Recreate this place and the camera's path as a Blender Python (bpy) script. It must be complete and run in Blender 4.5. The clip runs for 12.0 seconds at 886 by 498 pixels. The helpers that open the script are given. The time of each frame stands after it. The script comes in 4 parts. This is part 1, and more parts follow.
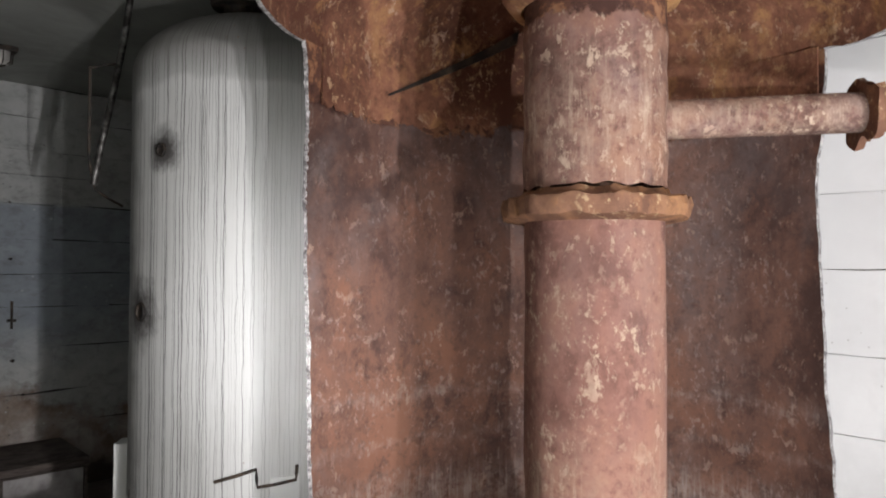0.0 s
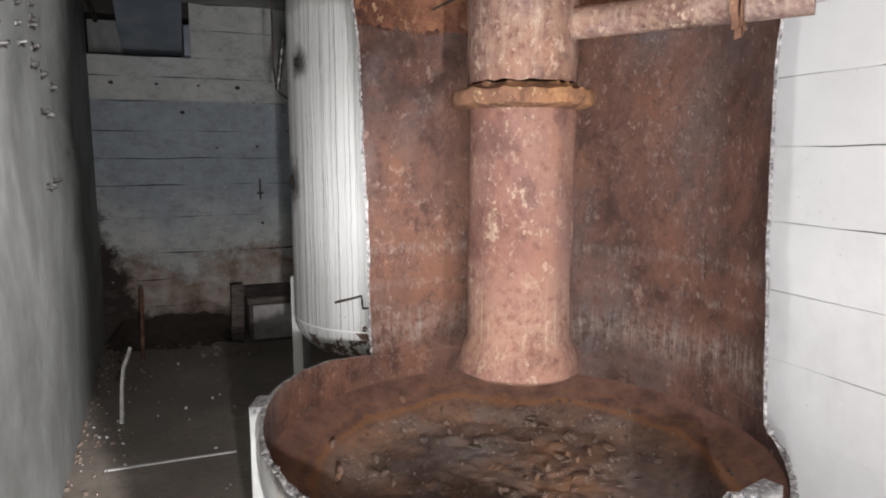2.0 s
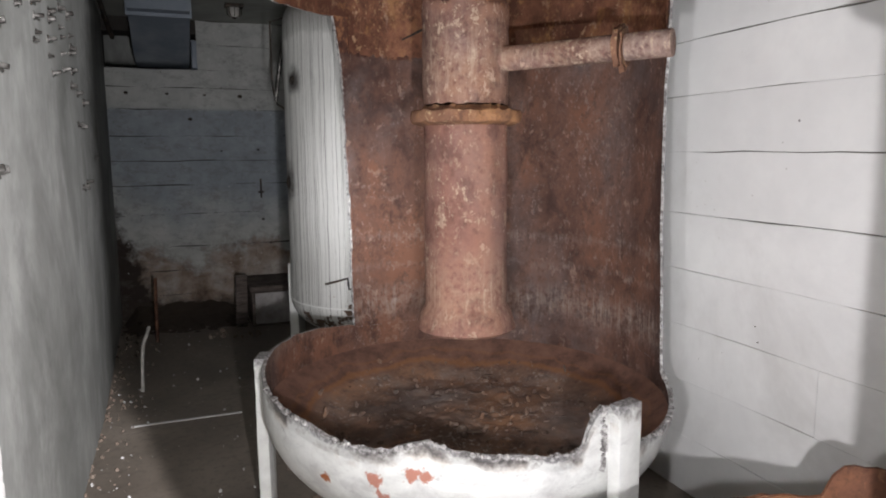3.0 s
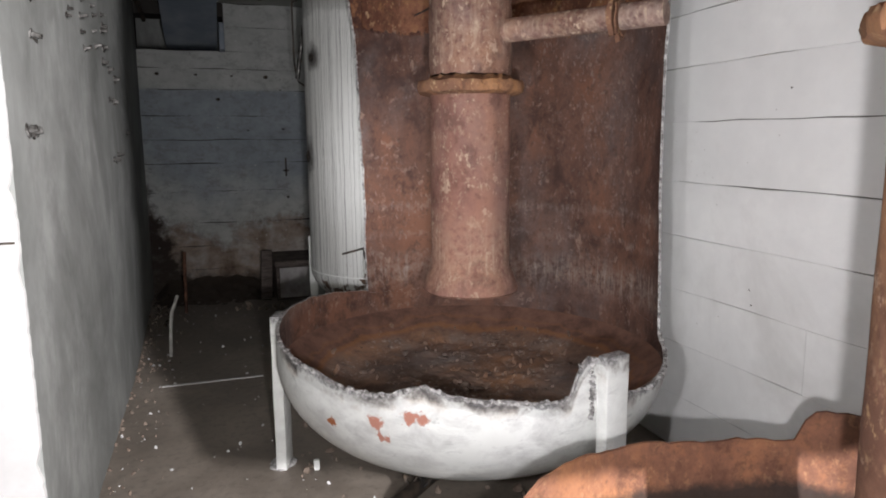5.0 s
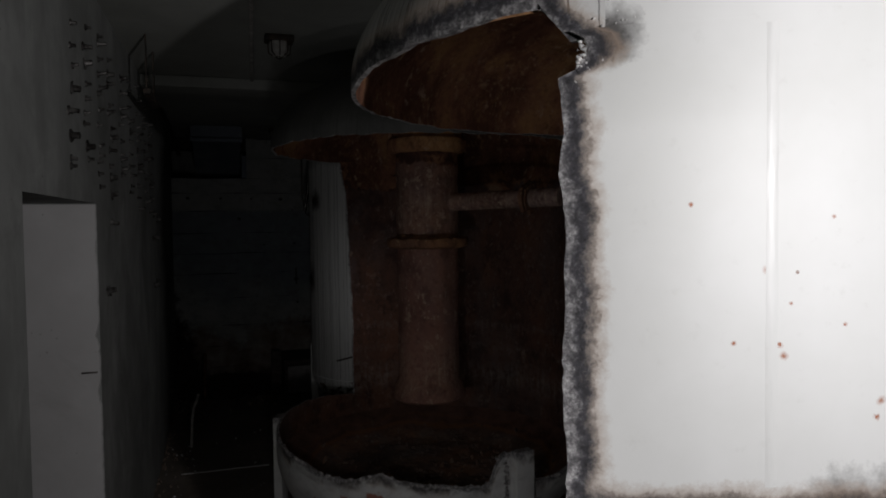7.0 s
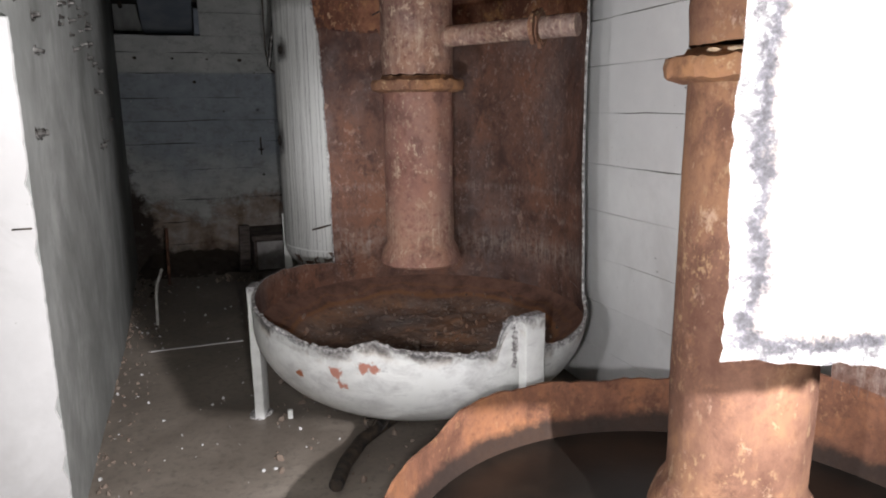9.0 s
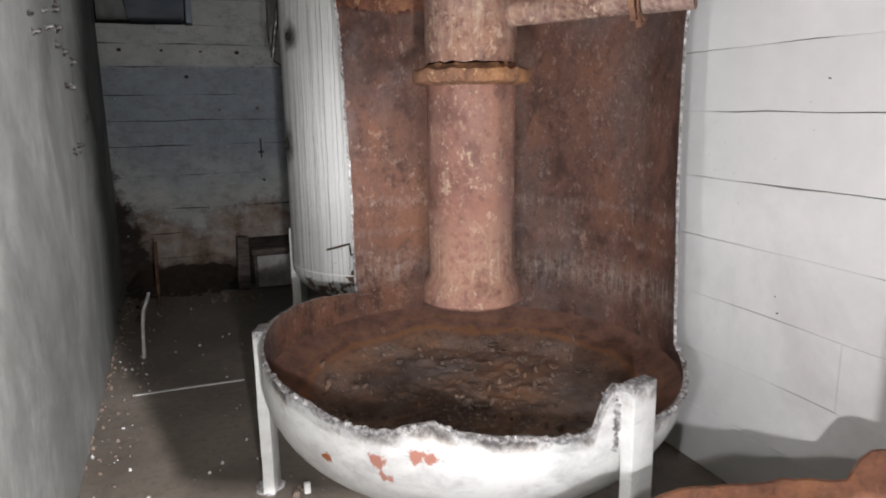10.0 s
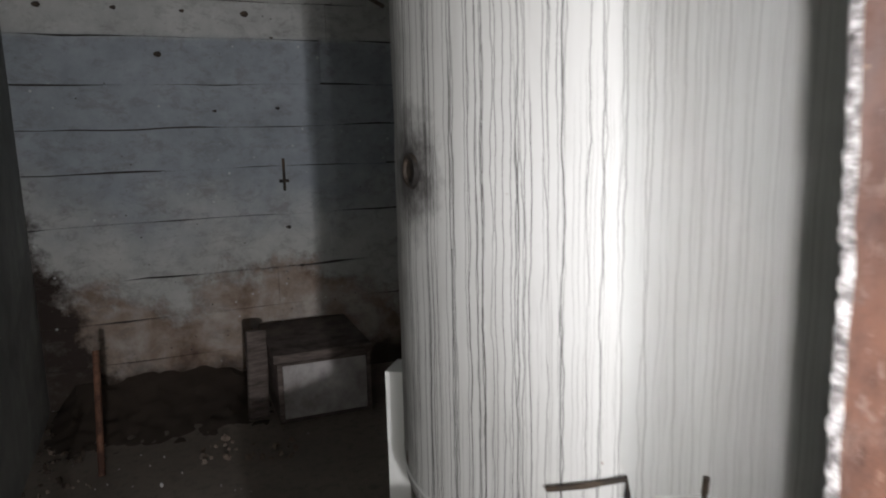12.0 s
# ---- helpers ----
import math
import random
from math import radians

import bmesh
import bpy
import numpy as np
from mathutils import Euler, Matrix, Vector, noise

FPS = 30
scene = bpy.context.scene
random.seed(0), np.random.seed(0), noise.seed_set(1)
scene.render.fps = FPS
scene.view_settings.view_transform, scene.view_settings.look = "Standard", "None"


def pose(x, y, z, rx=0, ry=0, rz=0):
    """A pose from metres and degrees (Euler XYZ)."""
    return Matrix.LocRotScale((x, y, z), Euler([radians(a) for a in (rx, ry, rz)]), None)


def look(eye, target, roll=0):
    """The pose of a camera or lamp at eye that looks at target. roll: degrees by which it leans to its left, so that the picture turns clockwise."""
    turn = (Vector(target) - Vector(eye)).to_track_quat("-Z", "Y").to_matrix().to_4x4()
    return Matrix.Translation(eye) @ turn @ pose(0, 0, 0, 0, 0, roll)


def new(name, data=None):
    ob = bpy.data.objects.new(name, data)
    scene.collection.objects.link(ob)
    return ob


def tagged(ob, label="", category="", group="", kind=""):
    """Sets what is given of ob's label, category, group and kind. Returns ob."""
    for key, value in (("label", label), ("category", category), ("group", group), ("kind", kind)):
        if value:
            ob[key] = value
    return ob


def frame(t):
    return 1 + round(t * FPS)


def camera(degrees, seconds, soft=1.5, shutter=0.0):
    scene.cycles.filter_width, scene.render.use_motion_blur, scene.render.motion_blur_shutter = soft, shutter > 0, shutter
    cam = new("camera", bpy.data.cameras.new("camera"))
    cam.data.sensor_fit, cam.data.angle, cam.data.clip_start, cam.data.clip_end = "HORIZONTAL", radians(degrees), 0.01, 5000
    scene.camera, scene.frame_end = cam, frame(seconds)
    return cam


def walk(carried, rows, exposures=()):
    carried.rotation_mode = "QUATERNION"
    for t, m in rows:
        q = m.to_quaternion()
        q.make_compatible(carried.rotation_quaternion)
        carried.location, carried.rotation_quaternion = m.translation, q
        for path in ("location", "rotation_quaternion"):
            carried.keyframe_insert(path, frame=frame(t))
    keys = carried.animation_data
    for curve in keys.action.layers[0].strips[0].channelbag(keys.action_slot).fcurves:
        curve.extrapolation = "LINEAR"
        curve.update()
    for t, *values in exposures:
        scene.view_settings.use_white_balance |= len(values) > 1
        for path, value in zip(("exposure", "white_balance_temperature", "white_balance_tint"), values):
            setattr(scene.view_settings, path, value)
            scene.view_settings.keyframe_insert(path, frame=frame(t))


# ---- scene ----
cam = camera(65.6, 12.0, 1.9, 0.15)
PATH = [
    (0, (0.417, 0.234, 1.469), (1.8, 1.679, 1.517), 0.2),
    (0.5, (0.49, 0.164, 1.352), (1.855, 1.624, 1.308), 0.2),
    (1, (0.791, 0.142, 1.326), (2.126, 1.619, 1.135), -0.0),
    (1.5, (0.826, -0.233, 1.357), (1.754, 1.519, 1.093), -0.2),
    (2, (0.79, -0.729, 1.44), (1.506, 1.118, 1.165), -0.1),
    (2.5, (0.74, -1.073, 1.514), (1.444, 0.779, 1.237), -0.4),
    (3, (0.721, -1.321, 1.469), (1.435, 0.527, 1.189), -0.4),
    (5, (0.766, -1.487, 1.396), (1.395, 0.385, 1.081), -0.4),
    (5.5, (0.788, -1.816, 1.502), (1.379, 0.068, 1.182), -0.7),
    (6, (0.714, -2.164, 1.544), (1.3, -0.279, 1.222), -0.7),
    (6.5, (0.784, -2.377, 1.671), (1.375, -0.485, 1.401), -0.6),
    (7, (0.764, -2.358, 1.697), (1.358, -0.45, 1.622), -0.7),
    (7.5, (0.747, -2.229, 1.587), (1.288, -0.32, 1.337), -1.1),
    (9.5, (0.762, -1.668, 1.496), (1.46, 0.161, 1.09), -0.8),
    (10, (0.77, -1.202, 1.496), (1.46, 0.63, 1.089), -0.8),
    (10.5, (0.777, -0.589, 1.491), (1.459, 1.25, 1.098), -0.6),
    (11, (0.784, -0.003, 1.461), (1.477, 1.831, 1.068), -0.6),
    (11.5, (0.817, 0.671, 1.412), (1.528, 2.501, 1.032), -0.7),
    (12, (0.89, 1.437, 1.387), (1.604, 3.272, 1.035), -1.3),
]
EXPOSURES = [(0.0, 0.25), (0.5, 0.1), (1.0, 0.15), (1.5, 0.05), (2.0, 0.25), (2.5, -0.05), (5.0, -0.4), (5.5, -0.55), (5.8, -1.0), (6.1, -2.65), (6.5, -4.65), (7.2, -4.8), (7.5, -4.1), (7.8, -2.65), (9.0, -0.8), (9.5, -0.5), (10.0, -0.15), (10.5, 0.2), (11.0, 0.6), (11.5, 0.6), (12.0, 0.3)]
walk(cam, [(t, look(eye, target, roll)) for t, eye, target, roll in PATH], EXPOSURES)

# ---- world, torch light, exposure ----
world = bpy.data.worlds.new("world")
scene.world = world
world.use_nodes = True
world.node_tree.nodes["Background"].inputs["Color"].default_value = (0.5, 0.55, 0.45, 1)
world.node_tree.nodes["Background"].inputs["Strength"].default_value = 0.01


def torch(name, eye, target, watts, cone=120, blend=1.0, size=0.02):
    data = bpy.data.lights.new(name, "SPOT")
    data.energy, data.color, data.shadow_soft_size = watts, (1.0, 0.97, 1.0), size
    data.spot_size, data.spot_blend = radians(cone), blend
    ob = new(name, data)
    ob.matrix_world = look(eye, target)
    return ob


# one carried hand torch lights the place; fixed lamps stand in along the walk
# added off the walk, where the plate keeps it from the open tank
torch("torch_stand_in_back", (1.54, -2.75, 1.8), (1.57, -1.5, 1.86), 1900, 112)
torch("torch_stand_in_middle_back", (0.87, -1.5, 1.2), (1.88, 0.3, 1.15), 190, 132)
torch("torch_stand_in_middle", (0.9, -0.75, 1.05), (1.75, 0.85, 1.2), 80, 118)
torch("torch_stand_in_middle_front", (0.86, -0.05, 0.98), (1.8, 1.4, 1.9), 40, 120)
# weak lamp added to fill the shaded side of the narrow tank
torch("torch_stand_in_front", (1.04, 1.45, 1.19), (2.2, 2.4, 1.25), 30, 92)


# ---- materials ----
def rgb(c):
    return (c[0], c[1], c[2], 1.0)


class Mat:
    """A small builder for node materials."""

    def __init__(self, name, rough=0.8, metal=0.0, spec=0.4):
        self.m = bpy.data.materials.new(name)
        self.m.use_nodes = True
        self.n, self.l = self.m.node_tree.nodes, self.m.node_tree.links
        self.b = self.n["Principled BSDF"]
        self.b.inputs["Roughness"].default_value = rough
        self.b.inputs["Metallic"].default_value = metal
        self.b.inputs["Specular IOR Level"].default_value = spec
        self.co = self.n.new("ShaderNodeNewGeometry").outputs["Position"]
        self.bump_in = None

    def space(self, scale=(1, 1, 1), loc=(0, 0, 0)):
        n = self.n.new("ShaderNodeMapping")
        n.inputs["Scale"].default_value, n.inputs["Location"].default_value = scale, loc
        self.l.new(self.co, n.inputs["Vector"])
        return n.outputs[0]

    def noise(self, scale, detail=6, rough=0.6, vec=None, dist=0.0):
        n = self.n.new("ShaderNodeTexNoise")
        n.inputs["Scale"].default_value, n.inputs["Detail"].default_value = scale, detail
        n.inputs["Roughness"].default_value, n.inputs["Distortion"].default_value = rough, dist
        self.l.new(vec or self.co, n.inputs["Vector"])
        return n.outputs[0]

    def voronoi(self, scale, vec=None, feature="F1"):
        n = self.n.new("ShaderNodeTexVoronoi")
        n.feature = feature
        n.inputs["Scale"].default_value = scale
        self.l.new(vec or self.co, n.inputs["Vector"])
        return n.outputs["Distance"]

    def ramp(self, fac, stops, smooth=False):
        n = self.n.new("ShaderNodeValToRGB")
        e = n.color_ramp.elements
        while len(e) < len(stops):
            e.new(0.5)
        for k, (p, c) in zip(e, stops):
            k.position, k.color = p, rgb(c) if not isinstance(c, (int, float)) else (c, c, c, 1)
        if smooth:
            n.color_ramp.interpolation = "EASE"
        self.l.new(fac, n.inputs[0])
        return n.outputs[0]

    def mix(self, fac, a, b, mode="MIX"):
        n = self.n.new("ShaderNodeMix")
        n.data_type, n.blend_type = "RGBA", mode
        for v, k in ((fac, 0), (a, 6), (b, 7)):
            if isinstance(v, (int, float)):
                n.inputs[k].default_value = v
            elif isinstance(v, tuple):
                n.inputs[k].default_value = rgb(v)
            else:
                self.l.new(v, n.inputs[k])
        return n.outputs[2]

    def math(self, op, a, b=0.5):
        n = self.n.new("ShaderNodeMath")
        n.operation = op
        for v, k in ((a, 0), (b, 1)):
            if isinstance(v, (int, float)):
                n.inputs[k].default_value = v
            else:
                self.l.new(v, n.inputs[k])
        return n.outputs[0]

    def axis(self, k):
        n = self.n.new("ShaderNodeSeparateXYZ")
        self.l.new(self.co, n.inputs[0])
        return n.outputs[k]

    def rnd(self):
        return self.n.new("ShaderNodeObjectInfo").outputs["Random"]

    def color(self, c):
        if isinstance(c, tuple):
            self.b.inputs["Base Color"].default_value = rgb(c)
        else:
            self.l.new(c, self.b.inputs["Base Color"])
        return self

    def rough(self, r):
        self.l.new(r, self.b.inputs["Roughness"])
        return self

    def bump(self, h, strength=0.3, dist=0.01):
        n = self.n.new("ShaderNodeBump")
        n.inputs["Strength"].default_value, n.inputs["Distance"].default_value = strength, dist
        self.l.new(h, n.inputs["Height"])
        if self.bump_in:
            self.l.new(self.bump_in, n.inputs["Normal"])
        self.bump_in = n.outputs[0]
        self.l.new(self.bump_in, self.b.inputs["Normal"])
        return self


def concrete(name, light, mid, dark, stain=0.5, smears=(1, 1, 0.8)):
    k = Mat(name, 0.85, 0, 0.25)
    big, fine = k.noise(1.3, 5, 0.6), k.noise(14, 8, 0.65)
    c = k.mix(k.ramp(big, [(0.35, 0.0), (0.65, 1.0)]), mid, light)
    c = k.mix(k.math("MULTIPLY", k.ramp(fine, [(0.45, 0.0), (0.75, 1.0)]), 0.35), c, mid)
    spots = k.ramp(k.voronoi(23), [(0.0, 1.0), (0.05, 1.0), (0.075, 0.0)])
    keep = k.ramp(k.noise(3.1, 2), [(0.55, 0.0), (0.6, 1.0)])
    c = k.mix(k.math("MULTIPLY", k.math("MULTIPLY", spots, keep), 0.8), c, dark)
    low = k.ramp(k.noise(0.9, 6, 0.7, dist=0.6), [(0.5, 0.0), (0.72, 1.0)])
    c = k.mix(k.math("MULTIPLY", low, stain), c, dark)
    smear = k.ramp(k.noise(5, 7, 0.68, k.space(smears, (3, 6, 2)), 0.2), [(0.46, 0.0), (0.64, 1.0)])
    c = k.mix(k.math("MULTIPLY", smear, stain * 0.8), c, mid)
    var = k.n.new("ShaderNodeHueSaturation")
    k.l.new(k.math("ADD", k.math("MULTIPLY", k.rnd(), 0.05), 0.975), var.inputs["Value"])
    k.l.new(c, var.inputs["Color"])
    k.color(var.outputs[0])
    k.bump(fine, 0.25, 0.004).bump(k.noise(90, 3), 0.15, 0.001)
    return k


def rust(name, deep, mid, warm, pale, grey=None, specks=0.6, orange=0.5, lines=(), scale=0.0, crust=None):
    """Rusted steel: broad dark and warm fields, blotches, a blue-grey bloom, pale scale specks in clusters."""
    k = Mat(name, 0.82, 0.1, 0.3)
    big, med = k.noise(1.9, 8, 0.7, k.space((1, 1, 0.8)), 0.15), k.noise(8, 10, 0.75, k.space((1, 1, 0.8), (2, 5, 1)), 0.15)
    fine, grit = k.noise(34, 8, 0.75), k.noise(110, 4, 0.7)
    c = k.ramp(big, [(0.39, deep), (0.51, mid), (0.63, warm)])
    c = k.mix(k.ramp(med, [(0.38, 0.85), (0.5, 0.0)]), c, deep)
    c = k.mix(k.math("MULTIPLY", k.ramp(med, [(0.54, 0.0), (0.66, 1.0)]), orange), c, warm)
    if grey:
        bloom = k.ramp(k.noise(1.5, 5, 0.6, k.space((1, 1, 0.6), (7, 3, 2)), 0.4), [(0.5, 0.0), (0.66, 1.0)])
        c = k.mix(k.math("MULTIPLY", k.math("MULTIPLY", bloom, k.ramp(fine, [(0.35, 0.4), (0.6, 1.0)])), 0.75), c, grey)
    keep = k.ramp(k.noise(5, 4, 0.6, k.space((1, 1, 0.8), (1, 8, 3))), [(0.43, 0.0), (0.6, 1.0)])
    dots = k.ramp(k.noise(52, 6, 0.72, k.space((1, 1, 0.7), (5, 5, 5)), 0.1), [(0.55, 0.0), (0.63, 1.0)])
    c = k.mix(k.math("MULTIPLY", k.math("MULTIPLY", dots, keep), specks), c, pale)
    drip = k.ramp(k.noise(60, 4, 0.7, k.space((1, 1, 0.06))), [(0.5, 0.0), (0.64, 1.0)])
    for z, high, amount in lines:
        off = k.math("ABSOLUTE", k.math("SUBTRACT", k.math("ADD", k.axis(2), k.math("MULTIPLY", k.math("SUBTRACT", med, 0.5), 0.16)), z))
        band = k.math("MULTIPLY", k.ramp(off, [(0.0, 1.0), (high, 0.0)]), k.math("ADD", k.math("MULTIPLY", drip, 0.7), k.ramp(fine, [(0.42, 0.0), (0.62, 0.6)])))
        c = k.mix(k.math("MULTIPLY", band, amount), c, pale)
    c = k.mix(k.ramp(fine, [(0.3, 0.7), (0.47, 0.0)]), c, deep)
    if scale:
        flake = k.ramp(k.noise(23, 9, 0.74, k.space((1, 1, 0.75), (3, 9, 4)), 0.2), [(0.57, 0.0), (0.6, 0.8), (0.66, 1.0)])
        where = k.ramp(k.noise(3.4, 5, 0.65, k.space((1, 1, 0.9), (6, 1, 9))), [(0.43, 0.0), (0.55, 1.0)])
        flake = k.math("MULTIPLY", flake, where)
        tone = k.mix(k.ramp(k.noise(9, 4, 0.6, k.space((1, 1, 1), (2, 2, 8))), [(0.4, 0.0), (0.6, 1.0)]), pale, (0.52, 0.37, 0.28))
        c = k.mix(k.math("MULTIPLY", flake, scale), c, tone)
        k.bump(flake, 0.5, 0.003)
    if crust:
        edge = k.math("ADD", k.axis(2), k.math("ADD", k.math("MULTIPLY", k.math("SUBTRACT", med, 0.5), 0.2), k.math("MULTIPLY", k.math("SUBTRACT", big, 0.5), 0.25)))
        over = k.ramp(k.math("SUBTRACT", edge, crust), [(0.0, 0.0), (0.012, 1.0)])
        patch = k.noise(7, 10, 0.72, k.space((1, 1, 1), (4, 7, 2)), 0.3)
        skin = k.ramp(patch, [(0.4, (0.06, 0.027, 0.02)), (0.49, (0.12, 0.055, 0.035)), (0.53, (0.26, 0.125, 0.065)), (0.66, (0.32, 0.2, 0.12))])
        c = k.mix(over, c, skin)
        k.bump(over, 0.6, 0.004).bump(patch, 0.5, 0.006)
    k.color(c)
    k.rough(k.ramp(fine, [(0.3, 0.7), (0.7, 0.95)]))
    k.bump(med, 0.4, 0.008).bump(fine, 0.55, 0.003).bump(grit, 0.3, 0.001)
    return k


def burnt(k, wide=1.0, blackening=1.0, patchy=False):
    """Slag, sooty blackening and a brown halo beside a flame cut, by the distance to the cut that the mesh carries."""
    link = k.b.inputs["Base Color"].links[0].from_socket
    n = k.n.new("ShaderNodeAttribute")
    n.attribute_name = "cut"
    gap = n.outputs["Fac"]
    grain, wave = k.noise(60, 9, 0.82), k.noise(9, 9, 0.8)
    gap = k.math("MULTIPLY", k.math("ADD", gap, k.math("MULTIPLY", k.math("SUBTRACT", wave, 0.5), 0.13 * wide)), 1 / wide)
    if patchy:
        blackening = k.math("MULTIPLY", k.ramp(k.noise(5, 6, 0.7, k.space((1, 1, 1), (4, 4, 1))), [(0.44, 0.0), (0.58, 1.0)]), blackening)
    halo = k.ramp(gap, [(0.055, 1.0), (0.085, 0.0)])
    c = k.mix(k.math("MULTIPLY", k.math("MULTIPLY", halo, 0.7), blackening), link, (0.36, 0.27, 0.2))
    dark = k.ramp(grain, [(0.36, (0.018, 0.017, 0.019)), (0.54, (0.065, 0.063, 0.07)), (0.68, (0.26, 0.26, 0.27))])
    c = k.mix(k.math("MULTIPLY", k.ramp(gap, [(0.036, 1.0), (0.06, 0.0)]), blackening), c, dark)
    slag = k.ramp(grain, [(0.36, (0.045, 0.043, 0.045)), (0.47, (0.16, 0.155, 0.158)), (0.56, (0.42, 0.41, 0.405)), (0.65, (0.72, 0.71, 0.7))])
    c = k.mix(k.ramp(gap, [(0.007, 1.0), (0.022, 0.0)]), c, slag)
    k.color(c)
    k.bump(k.math("MULTIPLY", grain, k.ramp(gap, [(0.03, 1.0), (0.06, 0.0)])), 0.9, 0.008)
    return k


wall_white = concrete("white_concrete", (0.74, 0.74, 0.73), (0.62, 0.62, 0.615), (0.36, 0.345, 0.32), stain=0.42, smears=(1, 0.5, 0.9)).m
wall_white_dull = concrete("dull_white_concrete", (0.56, 0.57, 0.55), (0.47, 0.48, 0.46), (0.16, 0.15, 0.13), stain=0.3).m
wall_grey = concrete("bare_grey_concrete", (0.41, 0.42, 0.405), (0.22, 0.228, 0.215), (0.09, 0.093, 0.085), stain=0.75, smears=(1, 1.0, 0.4)).m
wall_broken = concrete("crumbled_brown_plaster", (0.24, 0.2, 0.165), (0.15, 0.11, 0.085), (0.05, 0.035, 0.028), stain=0.9).m
ceiling_mat = concrete("grey_ceiling_concrete", (0.40, 0.41, 0.38), (0.30, 0.31, 0.28), (0.12, 0.12, 0.10), stain=0.5).m
jamb_mat = concrete("jamb_plaster", (0.56, 0.555, 0.545), (0.44, 0.435, 0.425), (0.18, 0.16, 0.145), stain=0.5).m


def end_wall_material():
    """Whitewash over a worn blue-grey painted band, with the plaster fallen off in rough patches at the foot."""
    k = Mat("end_wall_paint", 0.85, 0, 0.25)
    z = k.axis(2)
    big, med, fine = k.noise(1.6, 6, 0.65), k.noise(6, 8, 0.7), k.noise(30, 7, 0.7)
    white = k.mix(k.ramp(med, [(0.35, 0.0), (0.65, 1.0)]), (0.39, 0.40, 0.385), (0.5, 0.51, 0.49))
    blue = k.mix(k.ramp(med, [(0.35, 0.0), (0.7, 1.0)]), (0.25, 0.28, 0.305), (0.345, 0.38, 0.41))
    edge = k.math("ADD", z, k.math("MULTIPLY", k.math("SUBTRACT", fine, 0.5), 0.03))
    top = k.ramp(k.math("MULTIPLY", edge, 0.3), [(0.552, 1.0), (0.56, 0.0)])
    low = k.ramp(k.math("ADD", k.math("MULTIPLY", z, 0.3), k.math("MULTIPLY", k.math("SUBTRACT", big, 0.5), 0.35)), [(0.24, 0.0), (0.36, 1.0)])
    c = k.mix(k.math("MULTIPLY", top, low), white, blue)
    x = k.axis(0)
    fall = k.math("ADD", k.math("MULTIPLY", z, 0.5), k.math("ADD", k.math("MULTIPLY", k.math("SUBTRACT", big, 0.5), 0.55), k.math("MULTIPLY", k.math("SUBTRACT", med, 0.5), 0.25)))
    fall = k.math("ADD", fall, k.math("MULTIPLY", x, 0.05))
    brown = k.ramp(k.noise(4, 8, 0.62, None, 0.15), [(0.28, (0.07, 0.045, 0.036)), (0.4, (0.20, 0.145, 0.11)), (0.52, (0.33, 0.27, 0.225)), (0.66, (0.46, 0.42, 0.385))])
    gone = k.ramp(fall, [(0.30, 1.0), (0.37, 0.0)])
    c = k.mix(gone, c, brown)
    # the dark of a corner hollow is colour only; the wall stays flat
    painted_hollow = k.math("ADD", k.math("MULTIPLY", x, 1.0), k.math("ADD", k.math("MULTIPLY", z, 0.35), k.math("MULTIPLY", k.math("SUBTRACT", med, 0.5), 0.5)))
    c = k.mix(k.ramp(painted_hollow, [(0.50, 1.0), (0.60, 0.0)]), c, (0.04, 0.03, 0.025))
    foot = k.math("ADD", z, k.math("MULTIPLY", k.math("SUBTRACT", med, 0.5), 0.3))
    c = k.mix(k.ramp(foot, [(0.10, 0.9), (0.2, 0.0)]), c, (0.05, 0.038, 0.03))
    drops = k.ramp(k.voronoi(13), [(0.0, 1.0), (0.05, 1.0), (0.11, 0.0)])
    keep = k.ramp(k.noise(2.6, 3), [(0.5, 0.0), (0.56, 1.0)])
    c = k.mix(k.math("MULTIPLY", k.math("MULTIPLY", drops, keep), 0.6), c, (0.66, 0.68, 0.68))
    pits = k.ramp(k.voronoi(17, k.space((1, 1, 1), (4, 2, 1))), [(0.0, 1.0), (0.05, 1.0), (0.08, 0.0)])
    keep = k.ramp(k.noise(2.2, 3, 0.6, k.space((1, 1, 1), (9, 1, 4))), [(0.48, 0.0), (0.54, 1.0)])
    c = k.mix(k.math("MULTIPLY", pits, keep), c, (0.06, 0.055, 0.05))
    worn = k.ramp(k.noise(11, 10, 0.78, k.space((0.8, 1, 1.3), (5, 3, 7)), 0.3), [(0.5, 0.0), (0.63, 1.0)])
    c = k.mix(k.math("MULTIPLY", worn, 0.42), c, (0.15, 0.14, 0.13))
    k.color(c)
    k.bump(gone, 0.6, 0.02).bump(med, 0.3, 0.006).bump(fine, 0.3, 0.003)
    return k.m


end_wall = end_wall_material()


def floor_material():
    k = Mat("damp_concrete_floor", 0.6, 0, 0.4)
    big, fine = k.noise(1.1, 6, 0.65, dist=0.4), k.noise(26, 8, 0.7)
    c = k.ramp(big, [(0.35, (0.135, 0.113, 0.092)), (0.55, (0.215, 0.184, 0.152)), (0.7, (0.30, 0.262, 0.22))])
    c = k.mix(k.ramp(fine, [(0.5, 0.0), (0.72, 0.6)]), c, (0.06, 0.052, 0.045))
    k.color(c)
    k.rough(k.ramp(big, [(0.3, 0.45), (0.7, 0.85)]))
    k.bump(fine, 0.4, 0.004).bump(k.noise(5, 5), 0.3, 0.01)
    return k.m


